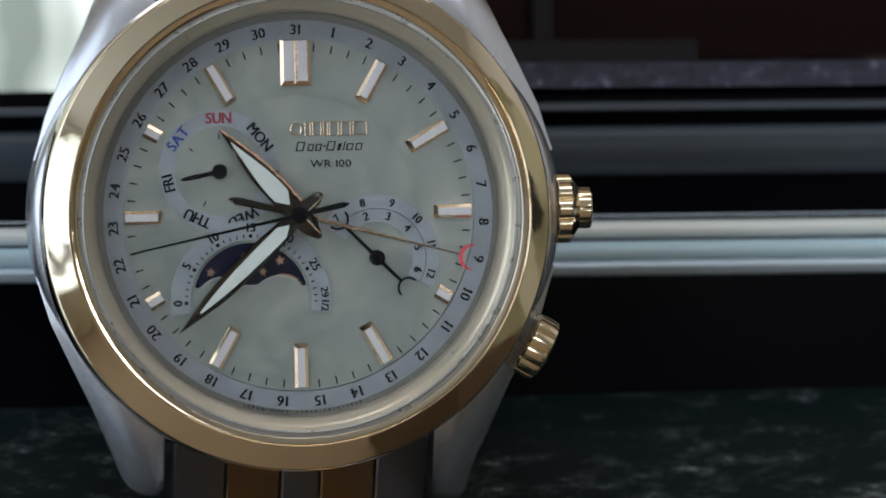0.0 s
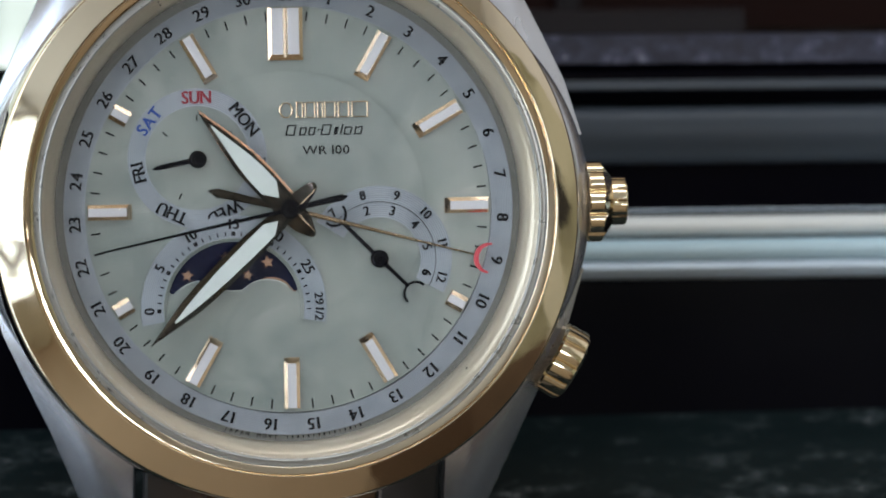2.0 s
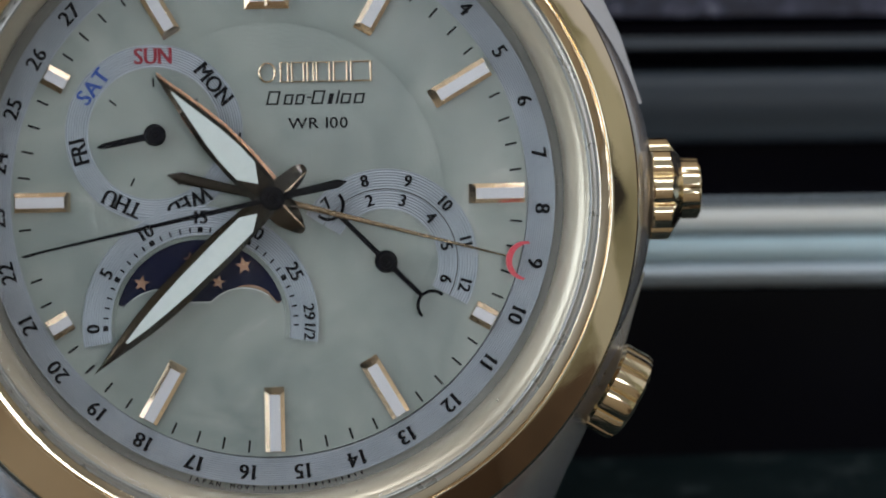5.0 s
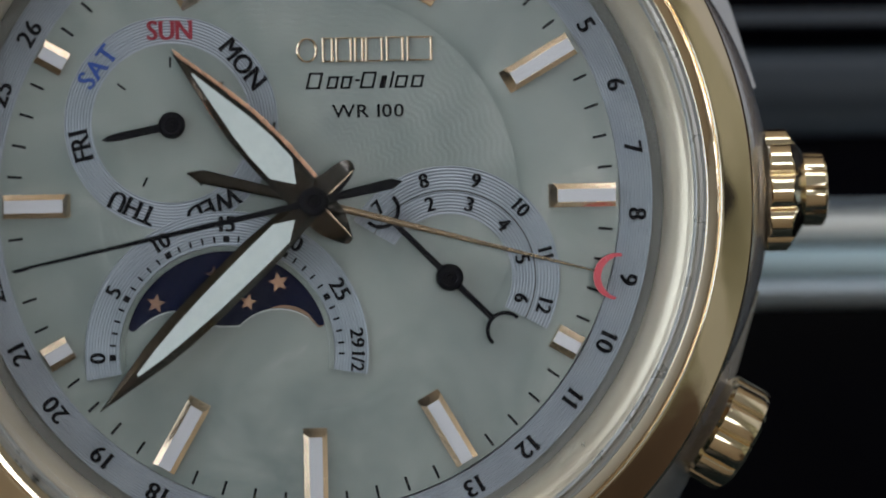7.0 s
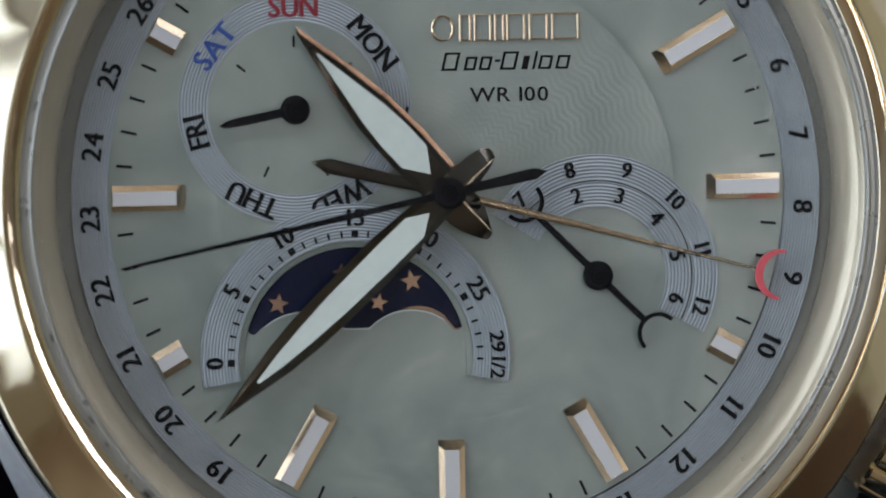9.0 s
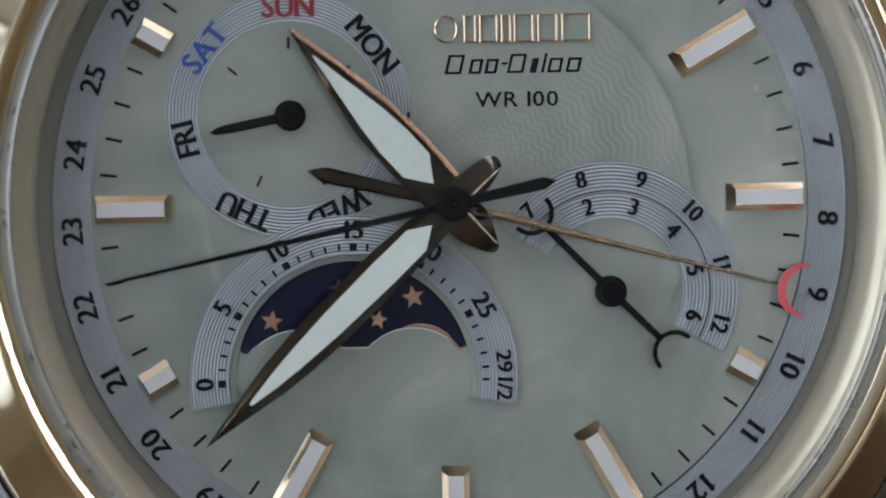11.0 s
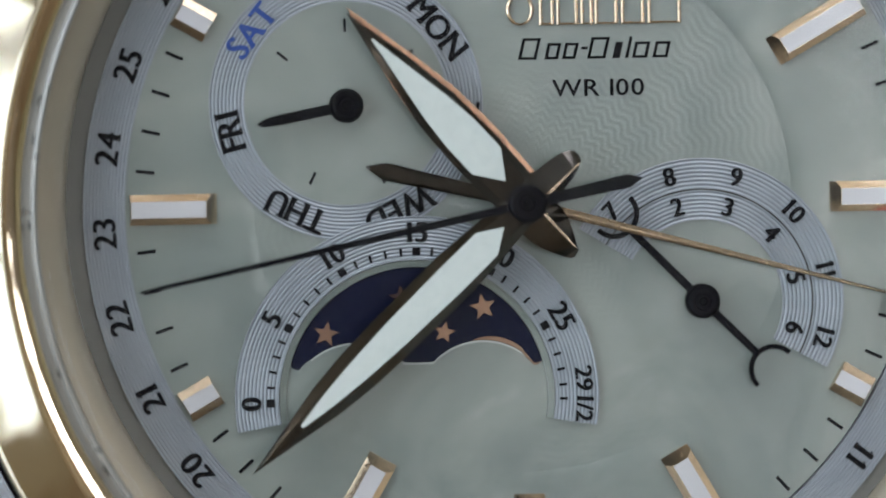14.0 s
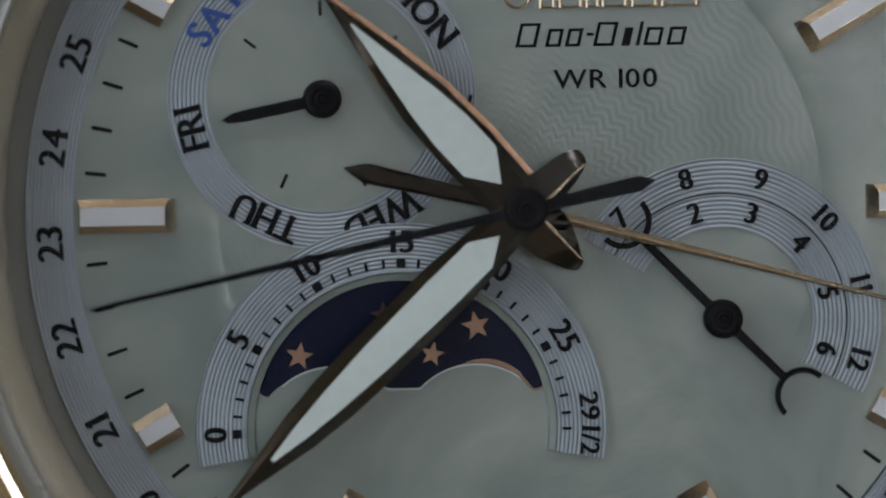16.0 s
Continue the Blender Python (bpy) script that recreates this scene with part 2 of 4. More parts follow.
def thing(name, m, label, category, group=""):
    ob = new(name)
    ob.empty_display_size = 0.005
    ob.matrix_world = m
    return tagged(ob, label, category, group)


def turned(profile, seg=180, bm=None, closed=True):
    """A profile of (radius, height) turned about z."""
    bm = bm or bmesh.new()
    rings = []
    for r, h in profile:
        rings.append([bm.verts.new((r * math.cos(2 * math.pi * k / seg), r * math.sin(2 * math.pi * k / seg), h)) for k in range(seg)])
    pairs = list(zip(rings, rings[1:]))
    if closed:
        pairs.append((rings[-1], rings[0]))
    for a, b in pairs:
        for k in range(seg):
            j = (k + 1) % seg
            bm.faces.new((a[k], a[j], b[j], b[k]))
    if not closed:
        for ring in (rings[0], rings[-1]):
            bm.faces.new(ring)
    return bm


def sector(profile, a0, a1, seg, cx=0.0, cy=0.0, bm=None):
    """A closed profile of (radius, height) swept from angle a0 to a1, in degrees."""
    bm = bm or bmesh.new()
    rows = []
    for k in range(seg + 1):
        a = radians(a0 + (a1 - a0) * k / seg)
        rows.append([bm.verts.new((cx + r * math.cos(a), cy + r * math.sin(a), h)) for r, h in profile])
    n = len(profile)
    for p, q in zip(rows, rows[1:]):
        for k in range(n):
            j = (k + 1) % n
            bm.faces.new((p[k], p[j], q[j], q[k]))
    bm.faces.new(rows[0])
    bm.faces.new(rows[-1])
    return bm


def prism(points, h0, h1, inset=0.0, bm=None, top=None):
    """A polygon raised from h0 to h1; top: the polygon at the upper end, if it differs."""
    bm = bm or bmesh.new()
    low = [bm.verts.new((x, y, h0)) for x, y in points]
    high = [bm.verts.new((x, y, h1)) for x, y in (top or points)]
    for k in range(len(points)):
        j = (k + 1) % len(points)
        bm.faces.new((low[k], low[j], high[j], high[k]))
    bm.faces.new(high)
    bm.faces.new(low)
    return bm


def placed(points, angle, cx=0.0, cy=0.0):
    """Points given along a direction (along, across) laid at an angle in degrees."""
    c, s = math.cos(radians(angle)), math.sin(radians(angle))
    return [(cx + x * c - y * s, cy + x * s + y * c) for x, y in points]


def grooves(r0, r1, count, base, height, depth, smooth_in=0.0):
    """The profile of a flat ring with turned grooves, from r0 to r1."""
    pts = [(r0, base), (r0, height)]
    start = r0 + smooth_in
    step = (r1 - start - 0.06) / count
    for k in range(count):
        r = start + 0.03 + k * step
        pts += [(r + 0.12 * step, height), (r + 0.5 * step, height - depth), (r + 0.88 * step, height)]
    return pts + [(r1 - 0.01, height), (r1, base)]


# places of the short cross strokes at the ends of stems: shares of a character's width and height
FEET = {"1": ((0.5, 0),), "4": ((0.74, 0),), "U": ((0.12, 1), (0.88, 1)), "N": ((0.12, 0), (0.10, 1), (0.88, 1)), "M": ((0.10, 0), (0.90, 0), (0.10, 1), (0.90, 1)),
        "T": ((0.5, 0),), "E": ((0.14, 0), (0.14, 1)), "F": ((0.16, 0), (0.14, 1)), "R": ((0.16, 0), (0.12, 1), (0.9, 0)), "H": ((0.12, 0), (0.88, 0), (0.12, 1), (0.88, 1)),
        "I": ((0.5, 0), (0.5, 1)), "D": ((0.14, 0), (0.14, 1)), "W": ((0.06, 1), (0.94, 1), (0.5, 1)), "A": ((0.06, 0), (0.94, 0)), "J": ((0.8, 1),), "P": ((0.16, 0),), "V": ((0.06, 1), (0.94, 1))}
GLYPHS = {}


def glyph(c):
    """The outline of one character of the built-in font, as a thin mesh with its left foot at 0, 0; heights in capitals."""
    if c not in GLYPHS:
        cu = bpy.data.curves.new("tmp", "FONT")
        cu.body, cu.size, cu.extrude, cu.resolution_u = c, 1.0, 0.01, 3
        tmp = new("tmp", cu)
        bpy.context.view_layer.update()
        me = bpy.data.meshes.new_from_object(tmp.evaluated_get(bpy.context.evaluated_depsgraph_get()))
        bpy.data.objects.remove(tmp)
        bpy.data.curves.remove(cu)
        pts = np.array([v.co[:] for v in me.vertices])
        faces = [list(p.vertices) for p in me.polygons]
        bpy.data.meshes.remove(me)
        pts[:, 0] -= pts[:, 0].min()
        pts[:, 2] /= 0.01
        pts[:, :2] /= CAPITAL if CAPITAL else 1.0
        GLYPHS[c] = (pts, faces, pts[:, 0].max())
    return GLYPHS[c]


CAPITAL = 0.0
CAPITAL = glyph("H")[0][:, 1].max()
GLYPHS.clear()


def lettering(name, words, tall, mat, parent, x, y, h, angle, wide=0.0, heavy=(0.03, 0.0), feet=True, gap=0.16, label=""):
    """Words centred at x, y on the dial, standing at an angle, as a thin raised mesh; tall in millimetres; wide: the word's width in millimetres, or a share of the usual width."""
    pts, faces, at = [], [], 0.0

    def lay(p, f, dx, dy, z):
        faces.extend([[i + len(pts) for i in side] for side in f])
        pts.extend([(q[0] + dx, q[1] + dy, z + 0.01 * q[2]) for q in p])

    for c in words:
        if c == " ":
            at += 0.42
            continue
        p, f, w = glyph(c)
        at += 0.14 if c == "1" and feet else 0.0
        for k, (dx, dy) in enumerate(((0, 0), (heavy[0], 0), (-heavy[0], 0), (0, heavy[1]), (0, -heavy[1]))):
            if k == 0 or dx or dy:
                lay(p, f, at + dx, dy, 0.002 * k)
        for fx, fy in FEET.get(c, ()) if feet else ():
            a, e = at + fx * w, 0.17
            y0, y1 = (0.0, 0.075) if fy == 0 else (0.925, 1.0)
            box = [(a - e, y0, -1), (a + e, y0, -1), (a + e, y1, -1), (a - e, y1, -1), (a - e, y0, 1), (a + e, y0, 1), (a + e, y1, 1), (a - e, y1, 1)]
            lay(box, [[3, 2, 1, 0], [4, 5, 6, 7], [0, 1, 5, 4], [1, 2, 6, 5], [2, 3, 7, 6], [3, 0, 4, 7]], 0, 0, 0.012)
        if c == "1" and feet:
            box = [(at - 0.15, 0.78, -1), (at - 0.15, 0.85, -1), (at + w, 1.0, -1), (at + w * 0.4, 0.86, -1), (at - 0.15, 0.78, 1), (at - 0.15, 0.85, 1), (at + w, 1.0, 1), (at + w * 0.4, 0.86, 1)]
            lay(box, [[3, 2, 1, 0], [4, 5, 6, 7], [0, 1, 5, 4], [1, 2, 6, 5], [2, 3, 7, 6], [3, 0, 4, 7]], 0, 0, 0.014)
        at += w + gap + (0.14 if c == "1" and feet else 0.0)
    total = at - gap
    sx = wide / total if wide > 1.7 else tall * (wide or 1.0)
    me = bpy.data.meshes.new(name)
    me.from_pydata([((px - total / 2) * sx, (py - 0.5) * tall, pz) for px, py, pz in pts], [], faces)
    me.transform(pose(x * MM, y * MM, h * MM, 0, 0, angle) @ Matrix.Diagonal((MM, MM, MM, 1)))
    me.materials.append(mat)
    ob = new(name, me)
    ob.parent = parent
    if label:
        tagged(ob, label)
    return ob


# ---- the room: unseen, built to close the scene and fill reflections ----
def block(name, x0, x1, y0, y1, z0, z1, mat, kind="structure", label="", category=""):
    bm = bmesh.new()
    bmesh.ops.create_cube(bm, size=1.0, matrix=Matrix.Translation(((x0 + x1) / 2, (y0 + y1) / 2, (z0 + z1) / 2)) @ Matrix.Diagonal((x1 - x0, y1 - y0, z1 - z0, 1)))
    ob = part(name, bm, mat, None, "", 0, 1.0)
    return tagged(ob, label, category, "", kind)


block("floor", -1.3, 1.3, -2.1, 0.7, -0.95, -0.9, floor_wood, label="brown wooden floor boards", category="floor")
block("ceiling", -1.3, 1.3, -2.1, 0.7, 1.5, 1.55, ceiling_white, label="off-white plaster ceiling", category="ceiling")
block("wall_south", -1.3, 1.3, -2.1, -2.0, -0.9, 1.5, wall_tan, label="plain tan plaster wall", category="wall")
# unseen board added behind the camera
block("wall_board", 0.55, 1.2, -2.0, -1.97, -0.9, 0.5, wall_brown, label="unseen dark brown board added along the wall", category="wall board")
block("wall_north", -1.3, 1.3, 0.6, 0.7, -0.9, 1.5, wall_tan, label="plain tan plaster wall", category="wall")
# unseen wall: its fields are placed to brighten and darken the metal's reflections
wall_east = thing("wall_east", Matrix(), "unseen wall with olive, black, cream and brown fields added for reflections", "wall")
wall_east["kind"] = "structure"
for name, y0, y1, z0, z1, x0, mat in (("upper_wall", -2.0, -0.4, 0.79, 1.5, 1.20, wall_olive), ("pale_reflector", -0.4, 0.6, 0.35, 1.5, 1.20, ceiling_white),
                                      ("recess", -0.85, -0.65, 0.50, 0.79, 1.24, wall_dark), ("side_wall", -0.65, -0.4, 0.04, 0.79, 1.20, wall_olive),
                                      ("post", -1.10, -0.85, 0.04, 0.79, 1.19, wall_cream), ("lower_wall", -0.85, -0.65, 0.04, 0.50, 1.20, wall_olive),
                                      ("side_wall", -2.0, -1.10, 0.22, 0.79, 1.20, wall_olive), ("dark_reflection_board", -2.0, -1.10, -0.9, 0.22, 1.19, wall_brown),
                                      ("dark_reflection_board", -1.10, -0.4, -0.9, 0.04, 1.19, wall_brown),
                                      ("dark_reflection_board", -0.4, 0.6, -0.9, 0.35, 1.19, wall_brown)):
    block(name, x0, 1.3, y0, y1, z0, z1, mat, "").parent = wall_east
wall_west = thing("wall_west", Matrix(), "cream plaster wall with a window opening", "wall")
wall_west["kind"] = "structure"
for x0, x1, y0, y1, z0, z1 in ((-1.3, -1.2, -2.0, -1.65, -0.9, 1.5), (-1.3, -1.2, 0.2, 0.6, -0.9, 1.5), (-1.3, -1.2, -1.65, 0.2, -0.9, 0.1), (-1.3, -1.2, -1.65, 0.2, 1.44, 1.5)):
    block("wall_piece", x0, x1, y0, y1, z0, z1, wall_cream, "").parent = wall_west
lamp_white = material("white_lamp_housing", (0.75, 0.75, 0.73), 0.4)
# housings for the two added lamps, out of view
for cx, cy, hx, hy in ((0.14, 0.25, 0.82, 0.19), (0.52, -1.45, 0.27, 0.19)):
    fixture = thing("added_ceiling_light", Matrix(), "unseen flat ceiling light, added to brighten rail and dial", "ceiling light", "ceiling lights")
    for x0, x1, y0, y1 in ((-hx - 0.015, -hx, -hy, hy), (hx, hx + 0.015, -hy, hy), (-hx, hx, -hy, -hy + 0.015), (-hx, hx, hy - 0.015, hy)):
        block("rim", cx + x0, cx + x1, cy + y0, cy + y1, 1.44, 1.5, lamp_white, "").parent = fixture

# bars in the window opening
frame_white = material("white_frame_paint", (0.7, 0.7, 0.68), 0.4)
window_2 = thing("window_2", Matrix(), "white-painted window frame with two mullions", "window")
window_2["kind"] = "structure"
for y in (-0.93, -0.36):
    block("mullion", -1.185, -1.145, y - 0.03, y + 0.03, 0.1, 1.44, frame_white, "").parent = window_2
block("transom", -1.18, -1.15, -1.65, 0.2, 0.86, 0.91, frame_white, "").parent = window_2

# stone counter, with a gently rounded front edge
counter = block("counter", -0.9, 0.9, -0.075, 0.55, -0.03, 0.0, stone, "structure", "black-green polished granite counter with pale flecks", "counter")

block("counter_base", -0.88, 0.88, -0.04, 0.55, -0.9, -0.031, wall_brown, label="plain brown base under the counter", category="counter base")

# ---- black appliance with a chrome rail, leaning back behind the watch ----
BEHIND = FACE @ pose(0, -0.000045, 0, 0, 0, -0.58)
appliance = thing("appliance", BEHIND, "glossy black appliance with a bright chrome rail", "appliance")


def bar(name, profile, x0, x1, mat, parent, label=""):
    """A profile of (y, z) run along x."""
    bm = bmesh.new()
    a = [bm.verts.new((x0, y, z)) for y, z in profile]
    b = [bm.verts.new((x1, y, z)) for y, z in profile]
    for k in range(len(profile)):
        j = (k + 1) % len(profile)
        bm.faces.new((a[k], a[j], b[j], b[k]))
    bm.faces.new(a)
    bm.faces.new(b)
    return part(name, bm, mat, parent, label)


XL, XR = -160.0, 160.0
bar("base_panel", [(-17.6, -24.0), (-6.6, -24.0), (-6.6, -30.0), (-9.0, -34.0)], XL, XR, black_gloss, appliance, "glossy black lower panel")
bar("rail_core", [(-6.2, -27.0), (-6.2, -22.4), (-1.9, -22.4), (-1.9, -27.0)], XL, XR, grey_plastic, appliance, "dark core of the rail")
# the rail is split into strips, each coloured as one reflected band
bar("rail_top", [(-3.1, -24.0), (-3.1, -22.0), (-2.95, -21.5), (-2.6, -21.15), (-2.2, -21.1), (-1.8, -21.45), (-1.55, -22.2), (-1.55, -24.0)], XL, XR, chrome, appliance, "upper rail strip, white reflection put into its colour")
bar("rail_middle", [(-5.0, -24.0), (-5.0, -21.6), (-4.7, -21.35), (-3.9, -21.2), (-3.5, -21.35), (-3.34, -21.6), (-3.34, -24.0)], XL, XR, teal_metal, appliance, "middle rail strip, blue-grey reflection put into its colour")
bar("rail_bottom", [(-6.5, -27.0), (-6.45, -22.6), (-6.2, -21.9), (-5.6, -21.4), (-5.25, -21.45), (-5.1, -21.7), (-5.1, -24.0)], XL, XR, pale_metal, appliance, "lower rail strip, pale reflection put into its colour")
bar("groove_lip", [(-1.2, -25.8), (-1.2, -23.7), (-1.14, -23.6), (-1.08, -23.7), (-1.08, -25.8)], XL, XR, pale_metal, appliance, "thin bright lip over the rail")
bar("middle_panel", [(-1.7, -25.6), (2.45, -25.4), (2.45, -34.0), (-1.7, -34.0)], XL, XR, black_gloss, appliance, "glossy black recessed panel")
# sheen of the curved black front, put in as a grey material
bar("sheen_band", [(2.2, -26.5), (2.5, -25.5), (3.1, -24.7), (4.0, -24.15), (5.0, -23.95), (6.0, -24.1), (6.7, -24.5), (7.1, -25.2), (7.1, -26.5)], XL, XR, grey_plastic, appliance, "curved black band, its sheen put into dark grey")
bar("upper_panel", [(7.1, -26.0), (7.3, -24.6), (8.2, -24.0), (8.8, -24.2), (9.8, -25.5), (10.4, -26.0), (10.4, -34.0), (7.1, -34.0)], XL, XR, black_gloss, appliance, "glossy black rounded top edge")
# highlight of the rounded black edge, laid on as a grey strip
bar("edge_highlight", [(8.3, -25.0), (8.3, -23.95), (8.5, -23.85), (8.9, -24.05), (9.1, -24.4), (9.1, -25.4)], XL, XR, grey_plastic, appliance, "thin grey strip standing for the edge's highlight")
bar("flecked_strip", [(10.3, -27.0), (10.4, -25.2), (12.6, -25.6), (12.7, -28.0)], -14.0, XR, flecked, appliance, "dark strip with pale glittering flecks")

# dark wooden panel behind the appliance
wood = thing("wooden_panel", BEHIND, "dark brown wooden panel behind the appliance", "panel")
bar("board", [(13.0, -40.0), (60.0, -40.0), (60.0, -44.0), (13.0, -44.0)], -12.0, XR, brown_wood, wood)
bar("upright", [(13.0, -37.6), (60.0, -37.6), (60.0, -40.0), (13.0, -40.0)], 25.2, 26.9, grey_wood, wood, "narrow grey upright")
bar("ledge", [(12.6, -33.0), (14.3, -33.4), (14.7, -34.2), (14.7, -40.0), (12.6, -40.0)], -12.0, 39.6, grey_wood, wood, "low greyish ledge")

# pane behind the appliance, on the left, made to glow in place of daylight
pane_mat = material("glowing_pane", (0.6, 0.65, 0.62), 0.6)
pnn = noise_of(pane_mat, 110.0, 2.0, 0.5, (1.0, 0.35, 1.0))
pr = ramp(pane_mat, pnn.outputs["Fac"], [(0.38, (0.10, 0.13, 0.10)), (0.48, (0.42, 0.48, 0.43)), (0.56, (0.86, 0.93, 0.90))])
join(pane_mat, pr.outputs["Color"], principled(pane_mat).inputs["Emission Color"])
principled(pane_mat).inputs["Emission Strength"].default_value = 2.0
pane = thing("window_1", BEHIND, "window pane behind the appliance with an added patchy glow", "window")
pane["kind"] = "structure"
bar("pane", [(9.0, -46.0), (60.0, -46.0), (60.0, -48.0), (9.0, -48.0)], -90.0, -14.5, pane_mat, pane)
bar("window_sill", [(9.9, -36.0), (10.4, -36.0), (10.4, -48.0), (9.0, -48.0)], -90.0, -14.5, grey_plastic, pane)

# ---- the wristwatch ----
watch = thing("wristwatch", FACE, "steel and gold wristwatch with pearl moon-phase dial, on a counter", "wristwatch")

# case with a round middle and four lugs
bm = turned([(21.6, 0.4), (21.9, 0.32), (22.14, 0.18), (22.54, -0.2), (22.76, -0.6), (22.88, -1.4), (22.98, -3.0), (22.98, -5.0), (21.9, -8.6), (20.6, -9.6), (20.6, 0.2)], 160)
bmesh.ops.scale(bm, vec=(1.0, 0.86, 1.0), verts=bm.verts)
bmesh.ops.translate(bm, vec=(-0.1, 0.0, 0.0), verts=bm.verts)
STATIONS = [(5.0, 22.4, 12.0, -0.95, -6.5), (9.0, 21.2, 12.0, -1.0, -7.0), (12.5, 19.6, 11.6, -1.15, -7.5), (16.5, 17.7, 11.5, -1.9, -8.0),
            (20.0, 16.25, 11.5, -3.1, -8.6), (22.6, 15.2, 11.5, -4.7, -9.2)]
TIPS = {1: [(24.6, 14.9, 11.6, -6.2, -9.6), (25.4, 14.4, 11.9, -8.0, -9.8)], -1: [(23.5, 14.6, 11.55, -5.4, -9.4), (24.3, 13.5, 11.9, -6.6, -9.7)]}
case = part("case", bm, steel, watch, "round satin steel case middle", 28)
for sx in (1, -1):
    for sy in (1, -1):
        bm = bmesh.new()
        rows = []
        for y, xo, xi, zt, zb in STATIONS + TIPS[sx]:
            crown = [(xi + (0.3 + 0.7 * q) * (xo - xi), zt - 1.8 * q ** 2.2) for q in (0.0, 0.3, 0.55, 0.75, 0.9, 1.0)]
            ring = [(xi, zb), (xi, zt - 0.45), (xi + 0.2, zt - 0.1)] + crown + [(xo - 0.1, zb)]
            rows.append([bm.verts.new((sx * x, sy * y, z)) for x, z in ring])
        for p, q in zip(rows, rows[1:]):
            for k in range(10):
                j = (k + 1) % 10
                bm.faces.new((p[k], p[j], q[j], q[k]))
        bm.faces.new(rows[0])
        bm.faces.new(rows[-1])
        part("lug", bm, steel, case, "curved steel lug with a bevelled edge", 40)
part("case_back", turned([(0.5, -11.2), (16.5, -11.2), (17.2, -10.4), (17.2, -9.6), (0.5, -9.6)], 120), steel_polished, watch, "polished steel case back")

# bezel: an inner rim, a bright ridge and a broad polished slope
bm = turned([(18.98, 1.6), (18.98, 2.98), (19.01, 3.05), (19.06, 3.08), (19.50, 3.12), (19.53, 3.04), (19.58, 3.04), (19.63, 3.22), (19.67, 3.28), (19.71, 3.297), (19.75, 3.288), (19.79, 3.277), (19.83, 3.263),
                      (21.46, 2.628), (21.50, 2.612), (21.60, 2.54), (21.66, 2.42), (21.70, 2.2), (21.86, 0.5), (21.90, 0.1), (21.7, -0.7), (21.2, -1.0), (19.5, -1.0), (18.98, 0.8)], 256)
for v in bm.verts:
    reach = max(0.0, (math.hypot(v.co.x, v.co.y) - 19.85) / 1.7)
    v.co.x -= 0.24 * reach
    v.co.y -= 0.20 * reach
part("bezel", bm, gold, watch,
     "polished yellow gold bezel", 30)
part("crystal_seat", turned([(18.40, 1.6), (18.40, 2.92), (18.44, 3.06), (18.52, 3.12), (18.60, 3.06), (18.68, 2.86), (18.86, 2.84), (18.92, 2.96), (18.97, 3.0), (18.97, 1.6)], 256), seat_steel, watch, "bright steel ring round the crystal", 30)
# inner wall between crystal and date ring
part("inner_wall", turned([(17.3, -0.6), (17.3, 0.3), (17.33, 0.7), (17.44, 1.1), (17.65, 1.5), (17.97, 1.85), (18.32, 2.12), (18.38, 2.15), (18.38, -0.6)], 256), wall_gold, watch,
     "brushed gold inner wall round the dial", 25)
crystal = part("crystal", turned([(0.02, 2.2), (18.1, 2.2), (18.36, 2.3), (18.38, 2.95), (18.05, 3.3), (0.02, 3.3)], 200, closed=False), glass, watch, "clear flat crystal with a chamfered rim", 0)
crystal.visible_shadow = False

# shade at the foot of the inner wall is put into this grey
part("gap_ring", turned([(16.55, -0.6), (16.55, -0.1), (17.29, -0.1), (17.29, -0.6)], 160), gap_grey, watch, "ring round the date ring, the wall's shade put into its grey", 20)
# dial: outer plate, sunk engraved centre, date ring
dial = part("dial", turned([(10.2, -0.4), (10.2, -0.02), (10.24, -0.016), (10.34, -0.009), (10.5, -0.003), (10.7, 0.0), (10.8, 0.0), (15.08, 0.0), (15.12, 0.0), (15.12, -0.4)], 256), pearl, watch, "pale mother-of-pearl dial", 20)
cam.data.dof.focus_object = dial
part("dial_centre", turned([(0.05, -0.5), (10.26, -0.5), (10.26, -0.025), (0.05, -0.025)], 200, closed=False), waved, watch, "pearl centre with wavy engraved rings", 20)
OX, OY = 0.07, -0.12
ring_bm = turned(grooves(15.10, 16.70, 12, -0.4, 0.07, 0.02), 320)
bmesh.ops.translate(ring_bm, verts=ring_bm.verts, vec=(OX * 0.7, OY * 0.7, 0))
date_ring = part("date_ring", ring_bm, grooved, watch, "silvery grooved date ring", 0)
for n in range(1, 32):
    a = 89.85 - n * 360.0 / 31
    lettering("numeral", str(n), 0.84, ink, date_ring, OX + 15.93 * math.cos(radians(a)), OY + 15.93 * math.sin(radians(a)), 0.09, a - 90, 0.98, (0.05, 0.012))
for k in range(60):
    if k % 5:
        a = 89.85 - 6 * k
        part("minute_tick", prism(placed([(14.08, -0.065), (14.78, -0.065), (14.78, 0.065), (14.08, 0.065)], a, OX, OY), 0.0, 0.025), ink, dial, "", 0)

# applied hour markers
LONG, SHORT = (11.08, 14.86), (13.38, 14.86)


def loft(levels, bm=None):
    """Polygons (points, height) from below to above, joined into one solid."""
    bm = bm or bmesh.new()
    rows = [[bm.verts.new((x, y, h)) for x, y in pts] for pts, h in levels]
    for p, q in zip(rows, rows[1:]):
        for k in range(len(p)):
            j = (k + 1) % len(p)
            bm.faces.new((p[k], p[j], q[j], q[k]))
    bm.faces.new(rows[0])
    bm.faces.new(rows[-1])
    return bm


